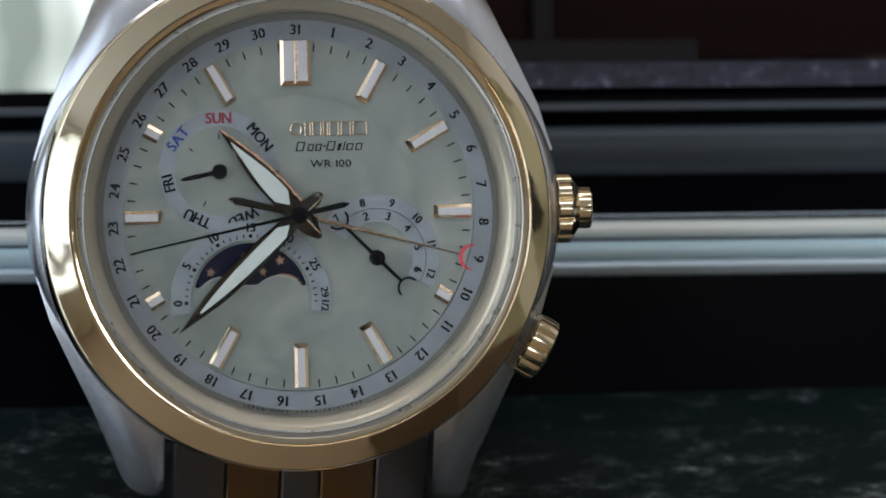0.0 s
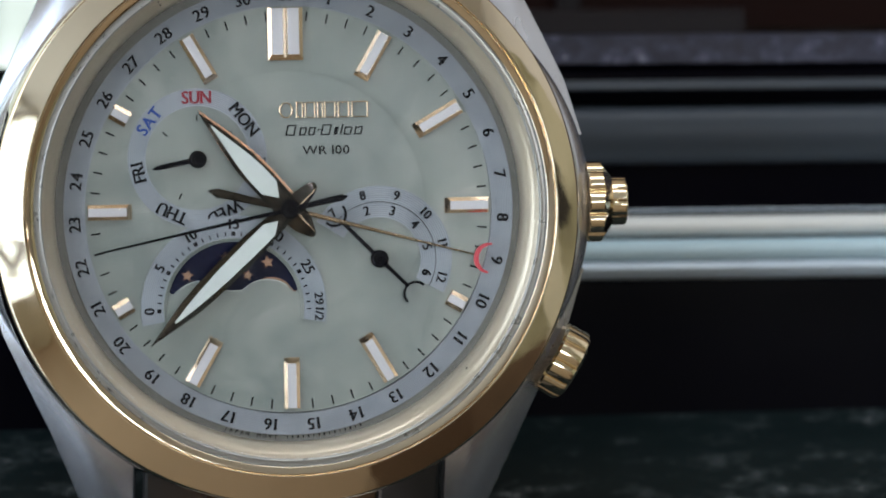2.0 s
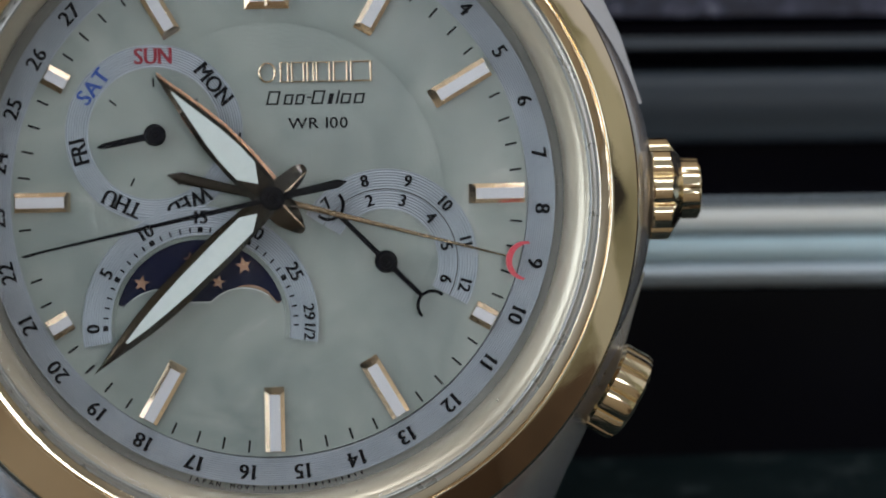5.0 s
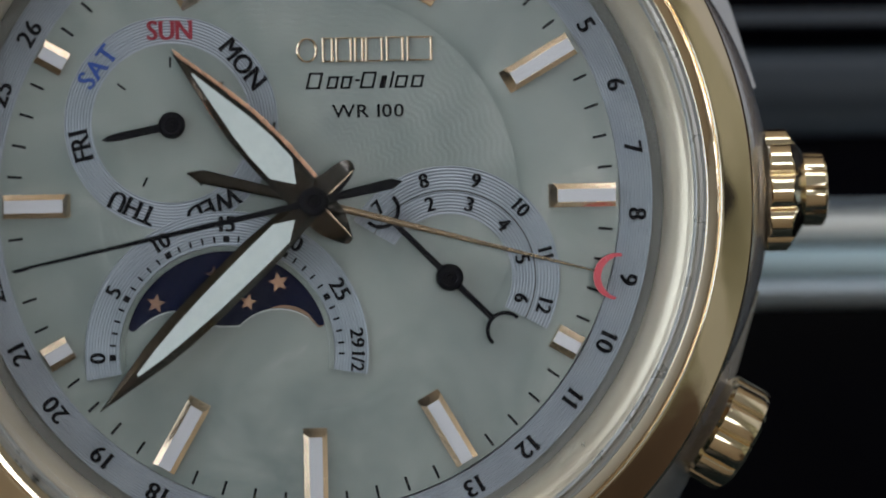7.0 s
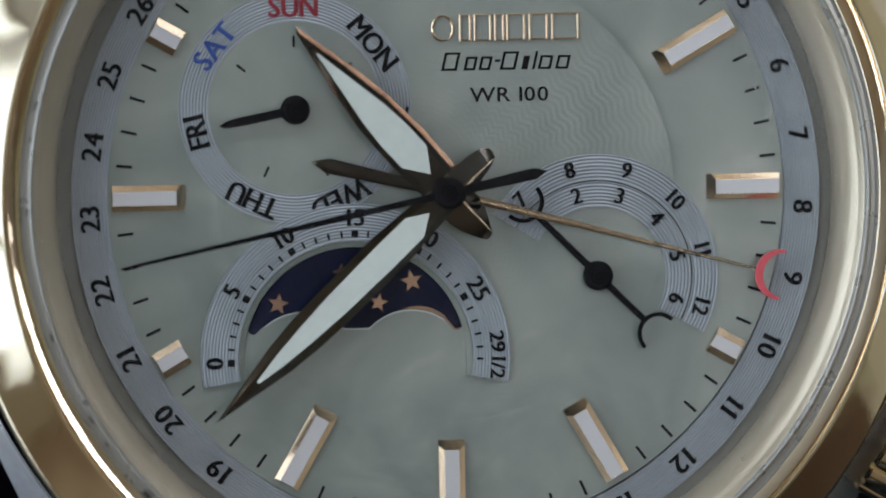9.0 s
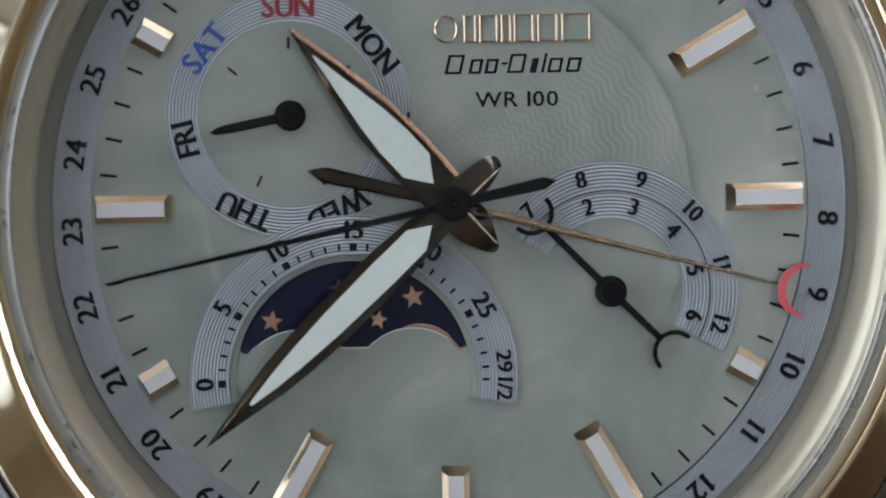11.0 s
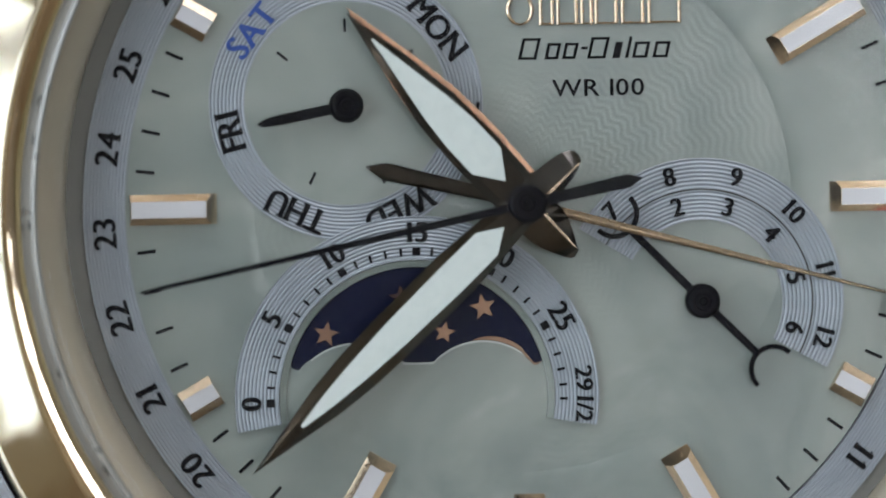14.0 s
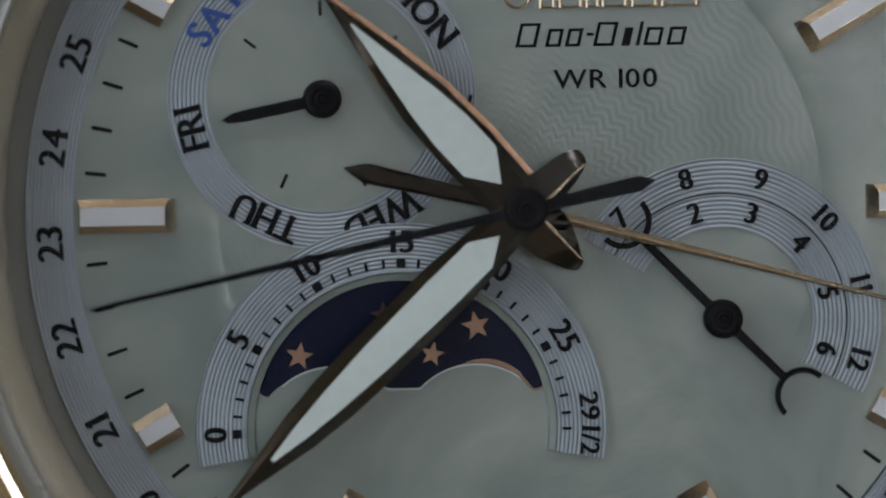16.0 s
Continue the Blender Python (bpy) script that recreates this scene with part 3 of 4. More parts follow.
def marker(hour, r0, r1, wide, inner, b):
    """An applied baton: low upright sides, steep bevels, a silvery top."""
    a, h = 90.0 - 30 * hour, wide / 2
    low = placed([(r0, -h), (r1, -h), (r1, h), (r0, h)], a, 0.02, 0.0)
    top = placed([(r0 + inner, -h + b), (r1 - 0.04, -h + b), (r1 - 0.04, h - b), (r0 + inner, h - b)], a, 0.02, 0.0)
    mid = placed([(r0 + inner * 0.55, -h), (r1, -h), (r1, h), (r0 + inner * 0.55, h)], a, 0.02, 0.0)
    ob = part("hour_marker", loft([(low, -0.02), (low, 0.02), (mid, 0.26), (top, 0.46)]), gold_rose, watch, "applied gold baton with a silvery top" if r1 - r0 > 2 else "short applied gold baton with a silvery top", 0)
    e = 0.01
    part("inlay", prism(placed([(r0 + inner + e, -h + b + e), (r1 - 0.05, -h + b + e), (r1 - 0.05, h - b - e), (r0 + inner + e, h - b - e)], a, 0.02, 0.0), 0.4, 0.485), silver_top, ob, "silvery white satin top", 0)


for hour in (1, 2, 5, 6, 7, 11):
    marker(hour, 11.04, 14.82, 1.16, 0.42, 0.25)
for hour in (3, 9):
    marker(hour, 11.62, 14.90, 1.14, 0.40, 0.25)
for hour in (4, 8, 10):
    marker(hour, 13.58, 14.98, 1.20, 0.04, 0.30)
# the double marker at twelve
box = [(-1.3, 11.0), (1.3, 11.0), (1.3, 14.9), (-1.3, 14.9)]
twelve = part("hour_marker", loft([(box, -0.02), (box, 0.30), ([(-1.02, 11.42), (1.02, 11.42), (1.02, 14.86), (-1.02, 14.86)], 0.46)]), gold_rose, watch, "broad double gold baton at twelve", 0)
for x0, x1 in ((-1.01, -0.17), (0.17, 1.01)):
    part("inlay", prism([(x0, 11.43), (x1, 11.43), (x1, 14.85), (x0, 14.85)], 0.40, 0.475), silver_top, twelve, "silvery white satin top", 0)
part("groove", prism([(-0.16, 11.2), (0.16, 11.2), (0.16, 14.85), (-0.16, 14.85)], 0.40, 0.50, top=[(-0.02, 11.2), (0.02, 11.2), (0.02, 14.85), (-0.02, 14.85)]), gold_rose, twelve, "bright middle ridge", 0)

# maker's mark as plain gold outlines, and plain slanted outlines under it


def outline(points, inner, bm, h0, h1):
    """A closed band between two outlines with the same number of corners."""
    crest = [((x + u) / 2, (y + v) / 2) for (x, y), (u, v) in zip(points, inner)]
    rows = [[bm.verts.new((x, y, h)) for x, y in pts] for pts, h in ((points, h0), (points, h1 - (h1 - h0) * 0.2), (crest, h1), (inner, h1 - (h1 - h0) * 0.2), (inner, h0))]
    n = len(points)
    for p, q in zip(rows, rows[1:] + rows[:1]):
        for k in range(n):
            bm.faces.new((p[k], p[(k + 1) % n], q[(k + 1) % n], q[k]))
    return bm


def oblong(x0, x1, y0, y1, slant=0.0):
    return [(x0 + slant * (y - 5.4), y) if k in (0, 3) else (x1 + slant * (y - 5.4), y) for k, y in enumerate((y0, y0, y1, y1))]


for x0, x1, round_off in ((-0.55, 0.50, 1), (0.70, 1.26, 0), (1.36, 2.17, 0), (2.27, 2.74, 0), (2.81, 3.68, 0), (3.81, 4.69, 0), (4.82, 6.08, 0)):
    y0, y1, g = 6.68, 7.88, 0.085
    if round_off:
        cx, cy, rx, ry = (x0 + x1) / 2, (y0 + y1) / 2, (x1 - x0) / 2, (y1 - y0) / 2
        pts = [(cx + rx * math.cos(0.2618 * k), cy + ry * math.sin(0.2618 * k)) for k in range(24)]
        inn = [(cx + (rx - 1.6 * g) * math.cos(0.2618 * k), cy + (ry - g) * math.sin(0.2618 * k)) for k in range(24)]
    else:
        pts, inn = oblong(x0, x1, y0, y1), oblong(x0 + 1.4 * g, x1 - 1.4 * g, y0 + g, y1 - g)
    part("applied_mark", outline(pts, inn, bmesh.new(), -0.08, 0.15), gold_rose, dial, "small applied gold outline", 0)
for x0, x1, y1 in ((-0.12, 0.58, 6.2), (0.88, 1.40, 6.0), (1.55, 2.06, 6.0), (2.2, 2.44, 5.85), (2.5, 3.2, 6.2), (3.46, 3.74, 6.0), (3.94, 4.06, 6.2), (4.2, 4.78, 6.0), (4.98, 5.56, 6.0)):
    y0, e = (5.39, 0.12) if y1 != 5.85 else (5.74, 0.05)
    if x1 - x0 > 0.3:
        bm = outline(oblong(x0, x1, y0, y1, 0.24), oblong(x0 + e, x1 - e, y0 + 0.1, y1 - 0.1, 0.24), bmesh.new(), -0.08, 0.0)
    else:
        bm = prism(oblong(x0, x1, y0, y1, 0.24), -0.08, 0.0)
    part("printed_bar", bm, ink, dial, "", 0)
lettering("printed_words", "WR 100", 0.62, ink, dial, 2.90, 4.30, -0.005, 0, 3.48, (0.02, 0.015), False)
for n, c in enumerate("JAPAN MOVT"):
    a = -107.0 + n * 1.42
    if c != " ":
        lettering("printed_letter", c, 0.27, ink, date_ring, 16.95 * math.cos(radians(a)), 16.95 * math.sin(radians(a)), -0.08, a + 90, 0.0, (0.03, 0.02), False)
for n in range(15):
    a, e = -91.3 + n * 1.34, 0.03 + 0.05 * ((n * 7) % 5) / 5
    part("printed_bar", prism(placed([(16.84, -e), (17.04, -e), (17.04, e), (16.84, e)], a), -0.1, -0.07), ink, date_ring, "", 0)

# ---- weekday dial ----
DX, DY = -6.66, 3.88
bm = sector(grooves(3.84, 5.18, 9, -0.3, 0.06, 0.03), 0, 360, 200)
bmesh.ops.remove_doubles(bm, verts=bm.verts, dist=0.0005)
bmesh.ops.translate(bm, verts=bm.verts, vec=(DX, DY, 0))
day_ring = part("weekday_ring", bm, pale_grooved, watch, "silvery grooved weekday ring", 0)
bm = turned([(0.05, -0.3), (3.85, -0.3), (3.85, 0.015), (0.05, 0.015)], 120, closed=False)
bmesh.ops.translate(bm, verts=bm.verts, vec=(DX, DY, 0))
day_plate = part("weekday_plate", bm, pearl, watch, "smooth pearl weekday plate", 20)
for n, word in enumerate(("SUN", "MON", "TUE", "WED", "THU", "FRI", "SAT")):
    a = 90.0 - n * 360.0 / 7
    lettering("weekday_word", word, 0.90, ink_red if n == 0 else ink_blue if n == 6 else ink, day_ring, DX + 4.50 * math.cos(radians(a)), DY + 4.50 * math.sin(radians(a)), 0.075, a - 90, 0.90,
              (0.05, 0.012), True, 0.14, "red weekday name" if n == 0 else "blue weekday name" if n == 6 else "")
    part("weekday_tick", prism(placed([(2.78, -0.055), (3.28, -0.055), (3.28, 0.055), (2.78, 0.055)], a, DX, DY - 0.08), 0.01, 0.035), ink, day_plate, "", 0)


def pin(cx, cy, h0, h1, r, bm):
    """A round hub with a dimple."""
    b2 = turned([(0.02, h1 - 0.1), (0.05, h1 - 0.12), (0.11, h1 - 0.12), (0.17, h1 - 0.03), (0.24, h1 - 0.02), (0.30, h1 - 0.05), (0.36, h1), (r - 0.2, h1), (r - 0.10, h1 - 0.05), (r - 0.03, h1 - 0.14), (r, h1 - 0.26), (r, h0), (0.02, h0)], 48, closed=True)
    bmesh.ops.translate(b2, verts=b2.verts, vec=(cx, cy, 0))
    me = bpy.data.meshes.new("tmp")
    b2.to_mesh(me)
    b2.free()
    bm.from_mesh(me)
    bpy.data.meshes.remove(me)


bm = prism(placed([(0, -0.2), (2.6, -0.2), (3.1, -0.16), (3.48, 0.0), (3.1, 0.16), (2.6, 0.2), (0, 0.2)], 191.0, DX, DY - 0.09), 0.42, 0.56)
pin(DX, DY - 0.09, -0.03, 0.7, 0.65, bm)
part("weekday_hand", bm, black_hand, watch, "small black weekday pointer", 25)

# ---- moon phase ----
MX, MY = -4.17, -7.31
A0 = 9.7
arc = part("moon_scale", sector(grooves(5.24, 6.90, 11, -0.2, 0.20, 0.03, 0.04), -A0, 180 + A0, 150, MX, MY), pale_grooved, watch, "silvery grooved arc numbered for the moon's age", 0)
part("moon_scale_lip", sector([(4.93, -0.1), (4.97, 0.10), (5.21, 0.16), (5.23, -0.1)], -A0, 180 + A0, 120, MX, MY), pearl, watch, "pearl lip inside the arc", 20)


def moon_place(day):
    return 180.8 - day * 6.09


for n in (0, 5, 10, 15, 20, 25):
    a = moon_place(n)
    lettering("numeral", str(n), 0.73, ink, arc, MX + 6.28 * math.cos(radians(a)), MY + 6.28 * math.sin(radians(a)), 0.215, a - 90, 0.95, (0.06, 0.012))
for words, a, w in (("29", 5.6, 1.06), ("1/2", -4.6, 0.95)):
    lettering("numeral", words, 0.62, ink, arc, MX + 6.36 * math.cos(radians(a)), MY + 6.36 * math.sin(radians(a)), 0.215, a - 90, w, (0.05, 0.012), True, 0.1)
for n in range(31):
    a = moon_place(min(n, 29.5))
    if n == 30:
        a = moon_place(29.9)
    h = 0.15 if n % 5 == 0 and n < 30 else 0.05
    part("moon_tick", prism(placed([(5.40, -h), (5.70, -h), (5.70, h), (5.40, h)], a, MX, MY), 0.19, 0.22), ink, arc, "", 0)


def hump_line(x):
    """The upper edge of the pearl plate below the moon: two humps."""
    best = -5.97
    for c in (-2.33, 2.50):
        d = abs(x - c)
        if d < 2.5:
            best = max(best, -5.18 - 2.6 + math.sqrt(2.6 ** 2 - d * d))
    if abs(x) < 4.1:
        return best
    return max(-6.17, -5.18 - 2.6 + math.sqrt(2.6 ** 2 - min(abs(abs(x) - 2.4), 2.5) ** 2)) + max(0.0, (abs(x) - 4.5) / 0.29) ** 2 * 0.2


EDGE = []
for k in range(61):
    x = -4.79 + 9.58 * k / 60
    EDGE.append((MX + x, hump_line(x)))
rim = [(MX + 4.98 * math.cos(radians(a)), MY + 4.98 * math.sin(radians(a))) for a in range(16, 165, 3)]
sky_disc = part("moon_disc", prism(EDGE + rim, -0.08, 0.004), navy, watch, "navy moon disc with copper stars", 0)
low_rim = [(MX + 4.98 * math.cos(radians(a)), MY + 4.98 * math.sin(radians(a))) for a in range(12, -193, -4)]
part("moon_plate", prism([(x, y) for x, y in reversed(EDGE)] + [(x, y) for x, y in reversed(low_rim)][1:-1], -0.08, 0.013), pearl, watch, "pearl plate with two humps below the moon", 20)


lip = EDGE[5:-5]
part("moon_plate_lip", prism(lip + [(x, y - 0.075) for x, y in reversed(lip)], -0.02, 0.05), pearl_edge, watch, "thin lip over the two humps, its highlight put into the colour", 0)


def star(cx, cy, r, turn):
    pts = [(cx + (r if k % 2 == 0 else r * 0.42) * math.cos(radians(turn + 36 * k)), cy + (r if k % 2 == 0 else r * 0.42) * math.sin(radians(turn + 36 * k))) for k in range(10)]
    part("star", prism(pts, -0.02, 0.011), copper, sky_disc, "small copper star", 0)


for sxx, syy, sr, st in ((-7.57, -4.82, 0.50, 80), (-4.70, -3.50, 0.48, 96), (-3.10, -4.85, 0.44, 78), (-1.61, -3.92, 0.52, 100)):
    star(sxx, syy, sr, st)
moon_edge = []
for k in range(25):
    x = 2.1 + 2.68 * k / 24
    moon_edge.append((MX + x, hump_line(x) + 0.02))
top_edge = [(px, py + 0.18 * math.sin(math.pi * k / 24) ** 0.7) for k, (px, py) in enumerate(moon_edge)]
part("moon", prism(moon_edge + top_edge[::-1][1:-1], -0.02, 0.010), copper, sky_disc, "copper edge of the moon", 0)

# ---- twelve-hour dial on the right ----
RX, RY = 6.71, -3.86
for r0, r1, n, name in ((3.08, 4.20, 7, "inner_hour_scale"), (4.26, 5.42, 7, "outer_hour_scale")):
    ring = part(name, sector(grooves(r0, r1, n, -0.2, 0.10 if r0 > 4 else 0.08, 0.03), -29.0, 148.6, 130, RX, RY), pale_grooved, watch, "silvery grooved arc of hour numerals", 0)
    for k in range(6):
        a = 134.4 - 30.4 * k
        rr = 3.68 if r0 < 4 else 4.86
        lettering("numeral", str(k + (1 if r0 < 4 else 7)), 0.68, ink, ring, RX + rr * math.cos(radians(a)), RY + rr * math.sin(radians(a)), 0.12, a - 90, 0.92, (0.06, 0.012))
# dark strip in place of the thin shade between both arcs
part("hour_scale_gap", sector([(4.2, -0.1), (4.2, 0.03), (4.3, 0.03), (4.3, -0.1)], -29.0, 148.6, 100, RX, RY), dark_shade_and_dust, watch, "dark strip standing for the shade between two arcs", 0)
bm = turned([(0.05, -0.3), (2.9, -0.3), (3.06, -0.026), (2.7, -0.020), (2.2, -0.016), (1.7, -0.016), (1.55, -0.0165), (1.4, -0.019), (1.25, -0.0215), (1.1, -0.022), (0.05, -0.022)], 100, closed=False)
bmesh.ops.translate(bm, verts=bm.verts, vec=(RX, RY, 0))
part("hour_dial_plate", bm, pearl, watch, "shallow pearl plate of the small hour dial", 40)
# pointer with two crescent forks
bm = bmesh.new()
for a, l in ((-44.8, 2.86), (134.6, 3.88)):
    prism(placed([(0.3, -0.16), (l, -0.14), (l, 0.14), (0.3, 0.16)], a, RX, RY), 0.40, 0.55, bm=bm)
    cxx, cyy = RX + (l + 0.86) * math.cos(radians(a)), RY + (l + 0.86) * math.sin(radians(a))
    prof = [(0.76, 0.40), (0.76, 0.55), (0.95, 0.55), (0.95, 0.40)]
    sector(prof, a + 180 - 90, a + 180 + 90, 24, cxx, cyy, bm)
pin(RX, RY, -0.05, 0.72, 0.66, bm)
part("small_hour_hand", bm, black_hand, watch, "small black pointer with crescent forks", 25)

# ---- centre pointers ----
# date pointer: thin gold needle with a red crescent and a broad dark tail
needle = [(0, -0.2), (1.2, -0.19), (14.3, -0.06), (14.3, 0.06), (1.2, 0.19), (0, 0.2)]
bm = prism(placed(needle, -14.95), 0.70, 0.84, top=placed([(x, y * 0.15) for x, y in needle], -14.95))
date_hand = part("date_hand", bm, date_gold, watch, "thin dark gold date pointer with a red crescent", 0)
low = [(0.4, -0.22), (5.3, -0.33), (5.5, -0.30), (6.14, -0.03), (6.14, 0.03), (5.5, 0.30), (5.3, 0.33), (0.4, 0.22)]
top = [(x - (0.12 if x > 1 else 0), y * 0.62) for x, y in low]
tail = part("tail", loft([(placed(low, 166.2), 0.62), (placed(low, 166.2), 0.74), (placed(top, 166.2), 0.84)]), hand_metal, date_hand, "broad gold tail, dark reflection put into its colour", 0)
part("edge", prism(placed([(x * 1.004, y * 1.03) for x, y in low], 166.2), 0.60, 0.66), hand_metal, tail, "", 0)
cres = []
for k in range(21):
    a = radians(-9.1 + 180 - 92 + 184 * k / 20)
    cres.append((1.14 * math.cos(a), 1.14 * math.sin(a)))
for k in range(21):
    a = radians(-9.1 + 180 + 84 - 168 * k / 20)
    cres.append((0.24 * math.cos(radians(-9.1)) + 1.02 * math.cos(a), 0.24 * math.sin(radians(-9.1)) + 1.02 * math.sin(a)))
ccx, ccy = 14.82, -3.97
part("crescent", prism([(ccx + p, ccy + q) for p, q in cres], 0.70, 0.86), lacquer_red, date_hand, "red lacquered crescent tip", 0)


def sword(name, angle, blade, rear, inlay, z, ridge, label, lean=0.0):
    """A faceted pointer with a luminous inlay and a rounded tail; blade, rear and inlay are half outlines of (along, across)."""
    tip = blade[-1][0]
    right, left = [(x, -y) for x, y in blade[:-1]], blade[-2::-1]
    out = [(x, -y) for x, y in rear] + right + [(tip, 0.0)] + left + rear[:0:-1]
    crest = [(x + 0.12, ridge - 0.03) for x, y in rear] + [(x, -max(y - 0.32, 0.03)) for x, y in blade[:-1]] + [(tip - 0.45, 0.0)] + [(x, max(y - 0.32, 0.03)) for x, y in left] + [(x + 0.12, ridge + 0.03) for x, y in rear[:0:-1]]
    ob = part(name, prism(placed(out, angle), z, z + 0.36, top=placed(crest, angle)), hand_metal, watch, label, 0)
    # lean pushes the right edge out as a strip of reflected orange
    part("edge", prism(placed([(x + (0.08 if x > 5 else 0), y * (1.01 if y < 0.01 else 0.95) - (lean if y < 0.01 else 0.0)) for x, y in right + [(tip, 0.0)] + left], angle), z - 0.06, z + 0.05), hand_edge if lean else hand_metal, ob, "thin edge coloured as an orange reflection" if lean else "", 0)
    # thin strip of brighter gold laid on the tail as its highlight
    part("ridge", prism(placed([(rear[0][0] + 0.25, ridge - 0.02), (-0.75, ridge - 0.05), (-0.75, ridge + 0.05), (rear[0][0] + 0.25, ridge + 0.02)], angle), z + 0.30, z + 0.385), gold_rose, ob, "added bright strip, the highlight on the ridge", 0)
    shape = [inlay[0]] + [(x, -y) for x, y in inlay[1:]] + inlay[:0:-1]
    part("luminous_inlay", prism(placed(shape, angle), z + 0.22, z + 0.385), lume, ob, "white luminous inlay", 0)
    return ob


sword("hour_hand", 132.3, [(0.0, 0.90), (2.7, 1.0), (4.9, 0.92), (6.6, 0.66), (9.95, 0.0)],
      [(-2.74, 0.0), (-2.70, 0.16), (-2.5, 0.32), (-2.05, 0.55), (-1.5, 0.80), (-1.0, 0.88)],
      [(1.15, 0.0), (2.2, 0.74), (3.6, 0.74), (4.9, 0.62), (6.5, 0.36), (8.5, 0.03)], 0.98, -0.22, "gold hour pointer with dark reflection in its colour, white inlay", 0.14)
sword("minute_hand", 223.5, [(0.0, 0.66), (1.9, 0.80), (3.7, 0.94), (7.3, 0.92), (8.9, 0.86), (10.5, 0.70), (14.4, 0.0)],
      [(-2.68, 0.0), (-2.66, 0.16), (-2.55, 0.30), (-2.3, 0.44), (-1.9, 0.54), (-1.0, 0.66)],
      [(1.24, 0.0), (2.15, 0.58), (4.0, 0.60), (7.0, 0.54), (9.0, 0.42), (10.5, 0.28), (11.9, 0.07)], 1.42, 0.28, "long gold minute pointer with dark reflection in its colour, white inlay")
# seconds
bm = prism(placed([(-4.45, 0.0), (-3.9, -0.26), (-0.5, -0.19), (0, -0.16), (14.0, -0.075), (14.9, -0.035), (14.9, 0.035), (14.0, 0.075), (0, 0.16), (-0.5, 0.19), (-3.9, 0.26)], 191.8), 1.80, 1.92)
pin(0, 0, 0.0, 2.08, 0.77, bm)
part("seconds_hand", bm, black_hand, watch, "thin black seconds pointer", 25)

# specks of dust along the crystal's seat
dust = bmesh.new()
for k in range(18):
    a, r = random.uniform(105, 235), random.uniform(18.56, 18.78)
    l, w = random.uniform(0.06, 0.22), random.uniform(0.03, 0.07)
    prism(placed([(r, -l), (r + w, -l * 0.6), (r + w, l * 0.7), (r, l)], a), 2.9, 3.06, bm=dust)
part("dust", dust, dark_shade_and_dust, watch, "dark specks of dust by the crystal", 0)["kind"] = "stuff"

# ---- crown and pusher ----


def fluted(profile, flutes, depth, seg_per):
    """Turned about z with flutes; profile of (radius, height, share of the flute's depth)."""
    bm = bmesh.new()
    seg = flutes * seg_per
    rows = []
    for r, h, share in profile:
        ring = []
        for k in range(seg):
            t = 2 * math.pi * k / seg
            dip = abs(math.sin(flutes * t / 2)) ** 0.45
            rr = r - depth * share * (1 - dip)
            ring.append(bm.verts.new((rr * math.cos(t), rr * math.sin(t), h)))
        rows.append(ring)
    for p, q in zip(rows, rows[1:]):
        for k in range(seg):
            j = (k + 1) % seg
            bm.faces.new((p[k], p[j], q[j], q[k]))
    bm.faces.new(rows[0])
    bm.faces.new(rows[-1])
    return bm


def outward(bm, angle, r, z):
    bmesh.ops.transform(bm, matrix=pose(r * math.cos(radians(angle)), r * math.sin(radians(angle)), z, 0, 0, angle) @ pose(0, 0, 0, 0, 90, 0), verts=bm.verts)
    return bm


def petalled(lobes, depth, radius, cone, steps):
    """A lobed knob about z, cut by a cone of (radius, height) from its shoulder to its neck."""
    (r0, h0), (r1, h1) = cone
    bm = bmesh.new()
    seg = lobes * 14
    rows = []
    for n in range(steps + 1):
        h = -0.35 + (h1 + 0.35) * n / steps
        limit = r0 + (r1 - r0) * (h - h0) / (h1 - h0)
        ring = []
        for k in range(seg):
            t = 2 * math.pi * k / seg
            lobe = radius - depth * (1 - abs(math.sin(lobes * t / 2)) ** 0.6)
            r = min(lobe, limit, radius - 0.12 + (h + 0.35) * 2)
            ring.append(bm.verts.new((r * math.cos(t), r * math.sin(t), h)))
        rows.append(ring)
    for p, q in zip(rows, rows[1:]):
        for k in range(seg):
            j = (k + 1) % seg
            bm.faces.new((p[k], p[j], q[j], q[k]))
    bm.faces.new(rows[0])
    bm.faces.new(rows[-1])
    return bm


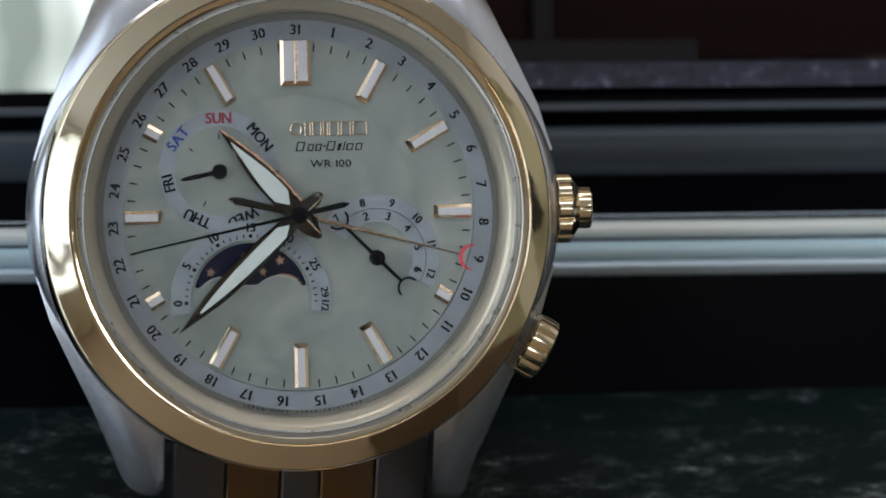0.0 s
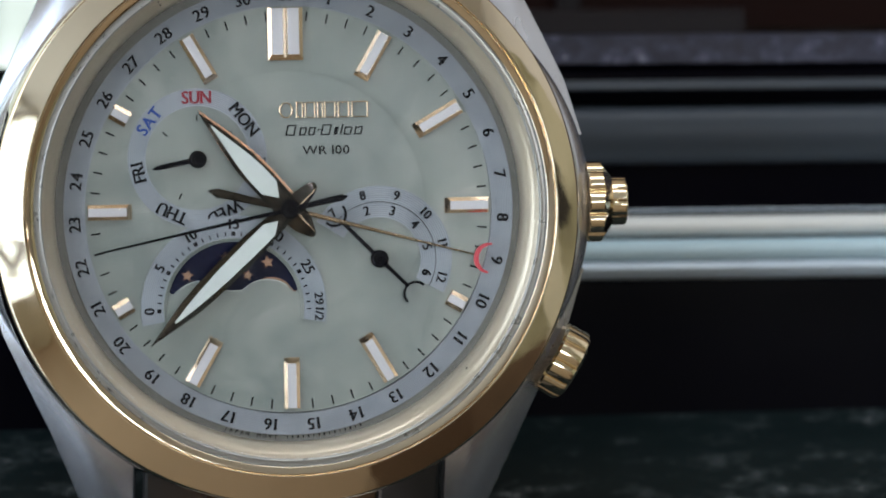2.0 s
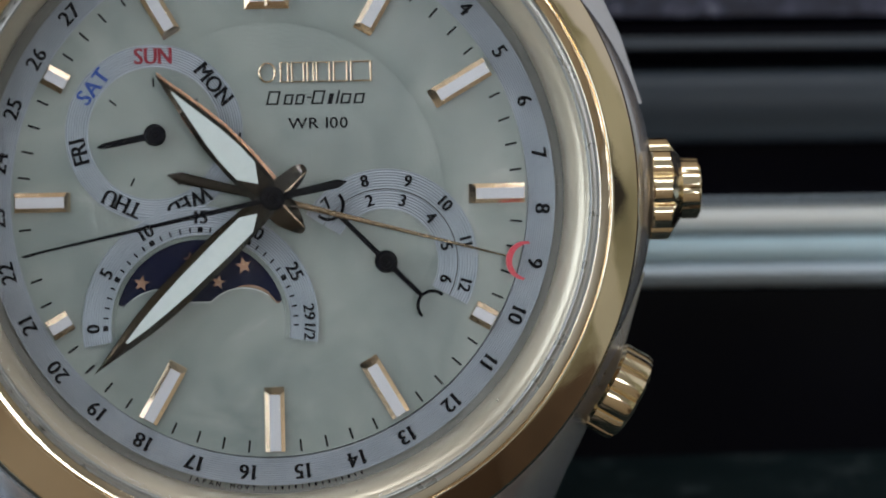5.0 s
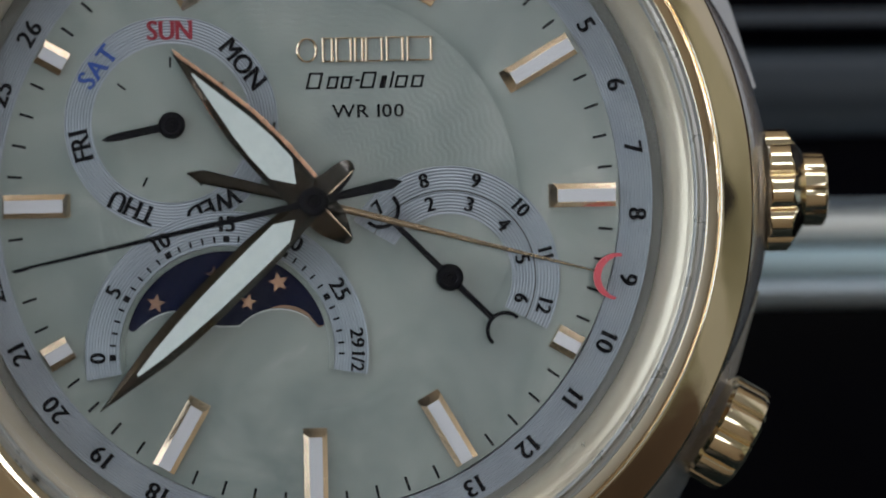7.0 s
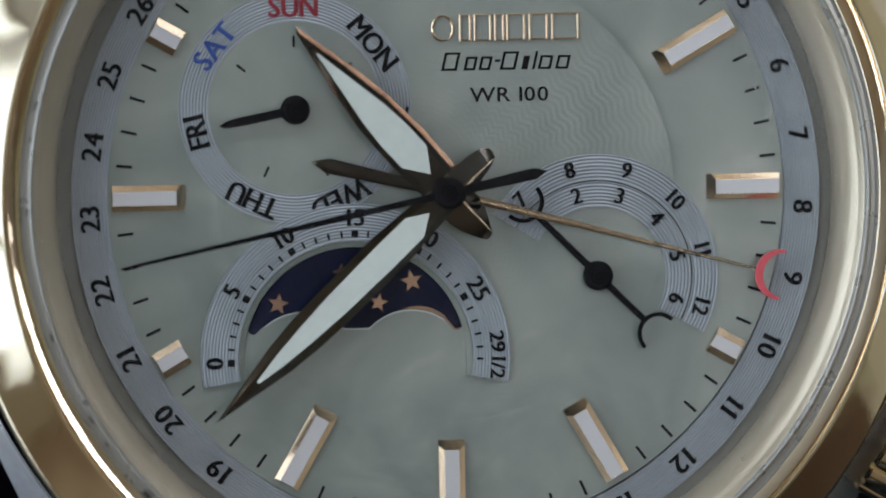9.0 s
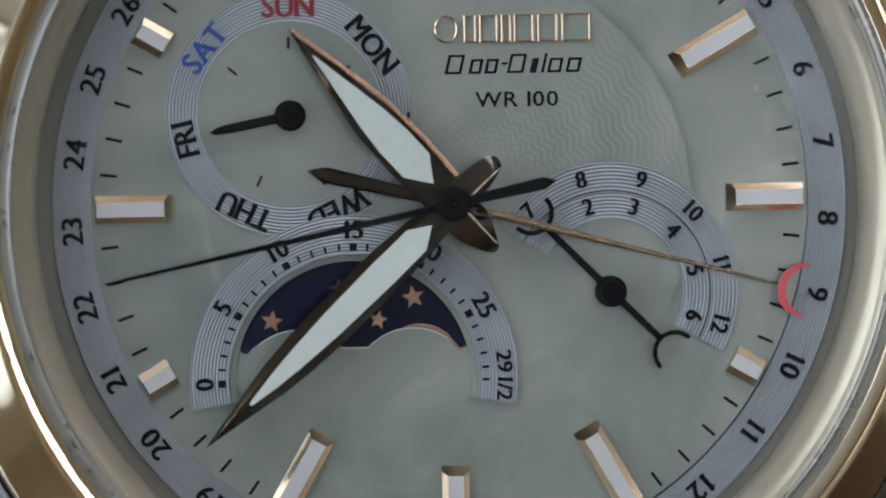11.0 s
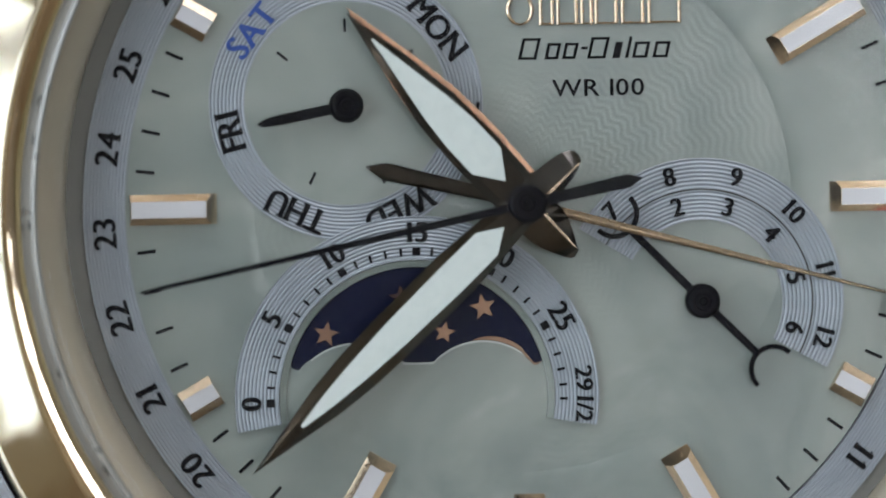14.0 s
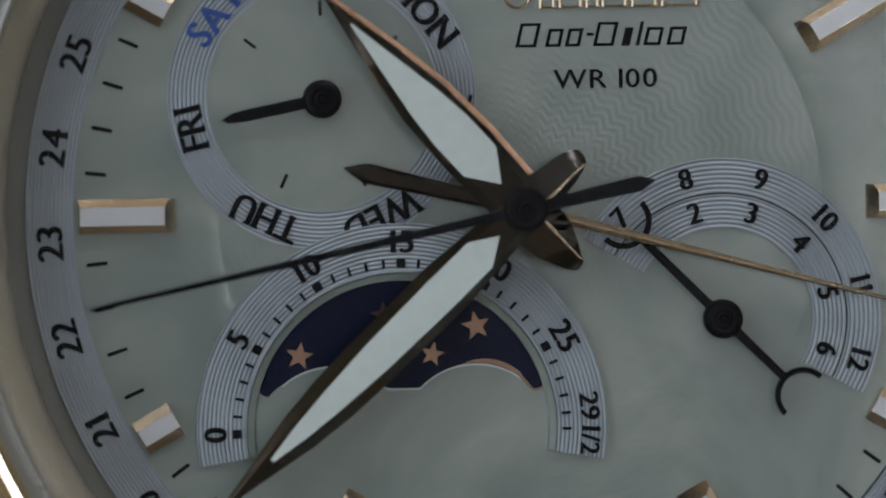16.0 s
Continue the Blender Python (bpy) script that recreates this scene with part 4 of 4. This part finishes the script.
crown = part("crown", outward(petalled(9, 0.5, 3.02, ((3.05, 0.7), (1.95, 1.5)), 26), 0, 22.78, -1.4), gold_crown, watch, "fluted polished gold crown", 30)
part("crown_cap", outward(fluted([(1.7, 1.2, 0), (1.8, 1.45, 1), (1.8, 2.5, 1), (1.72, 2.62, 0.8), (1.5, 2.7, 0.2)], 10, 0.10, 8), 0, 22.78, -1.4), gold_crown, crown, "small grooved cap", 30)
part("pusher", outward(fluted([(2.5, -0.45, 1), (2.72, -0.25, 1), (2.74, 1.2, 1), (2.64, 1.5, 0.8), (2.3, 1.7, 0.3)], 10, 0.34, 12), -30.2, 23.1, -1.6), gold_crown, watch, "fluted gold pusher at four o'clock", 30)

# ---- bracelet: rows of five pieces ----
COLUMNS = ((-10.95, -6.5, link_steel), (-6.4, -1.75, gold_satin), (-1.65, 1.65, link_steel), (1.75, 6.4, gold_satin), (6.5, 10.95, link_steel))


def link_row(y, z, tilt, length):
    """One row of the bracelet; its middle at y, z, its run tilted about x."""
    row = None
    for n, (x0, x1, mat) in enumerate(COLUMNS):
        bm = bmesh.new()
        l, b = length / 2 - 0.12, 0.3
        prof = [(-l, -1.4), (-l, 0.8), (-l + b, 1.2), (-l * 0.4, 1.4), (l * 0.4, 1.4), (l - b, 1.2), (l, 0.8), (l, -1.4)]
        a = [bm.verts.new((x0 + 0.02, p, q)) for p, q in prof]
        a2 = [bm.verts.new((x0 + 0.2, p * 0.985, q + 0.12)) for p, q in prof]
        c2 = [bm.verts.new((x1 - 0.2, p * 0.985, q + 0.12)) for p, q in prof]
        c = [bm.verts.new((x1 - 0.02, p, q)) for p, q in prof]
        for p1, p2 in ((a, a2), (a2, c2), (c2, c)):
            for k in range(8):
                j = (k + 1) % 8
                bm.faces.new((p1[k], p1[j], p2[j], p2[k]))
        bm.faces.new(a)
        bm.faces.new(c)
        bmesh.ops.transform(bm, matrix=pose(0, y, z, tilt, 0, 0), verts=bm.verts)
        if row is None:
            row = part("bracelet_link", bm, mat, watch, "steel and gold bracelet link", 30)
        else:
            part("link_piece", bm, mat, row, "satin gold piece, dimmed in its colour" if mat is gold_satin else "", 30)


for sign in (-1, 1):
    y, z, tilt = 18.2 * sign, -1.14 if sign < 0 else -3.7, 34.0 if sign < 0 else 12.0
    for k in range(6):
        length = 9.3 if k == 0 else 6.2
        dy, dz = math.cos(radians(tilt)) * sign, -math.sin(radians(tilt))
        y, z = y + dy * length / 2, z + dz * length / 2
        link_row(y, z, -tilt * sign, length)
        y, z = y + dy * length / 2, z + dz * length / 2
        tilt = (34, -26, -45, -50, -50, -50, -50, -50)[k + 1] if sign < 0 else (12, 10, 6, 0, 0, 0, 0, 0)[k + 1]
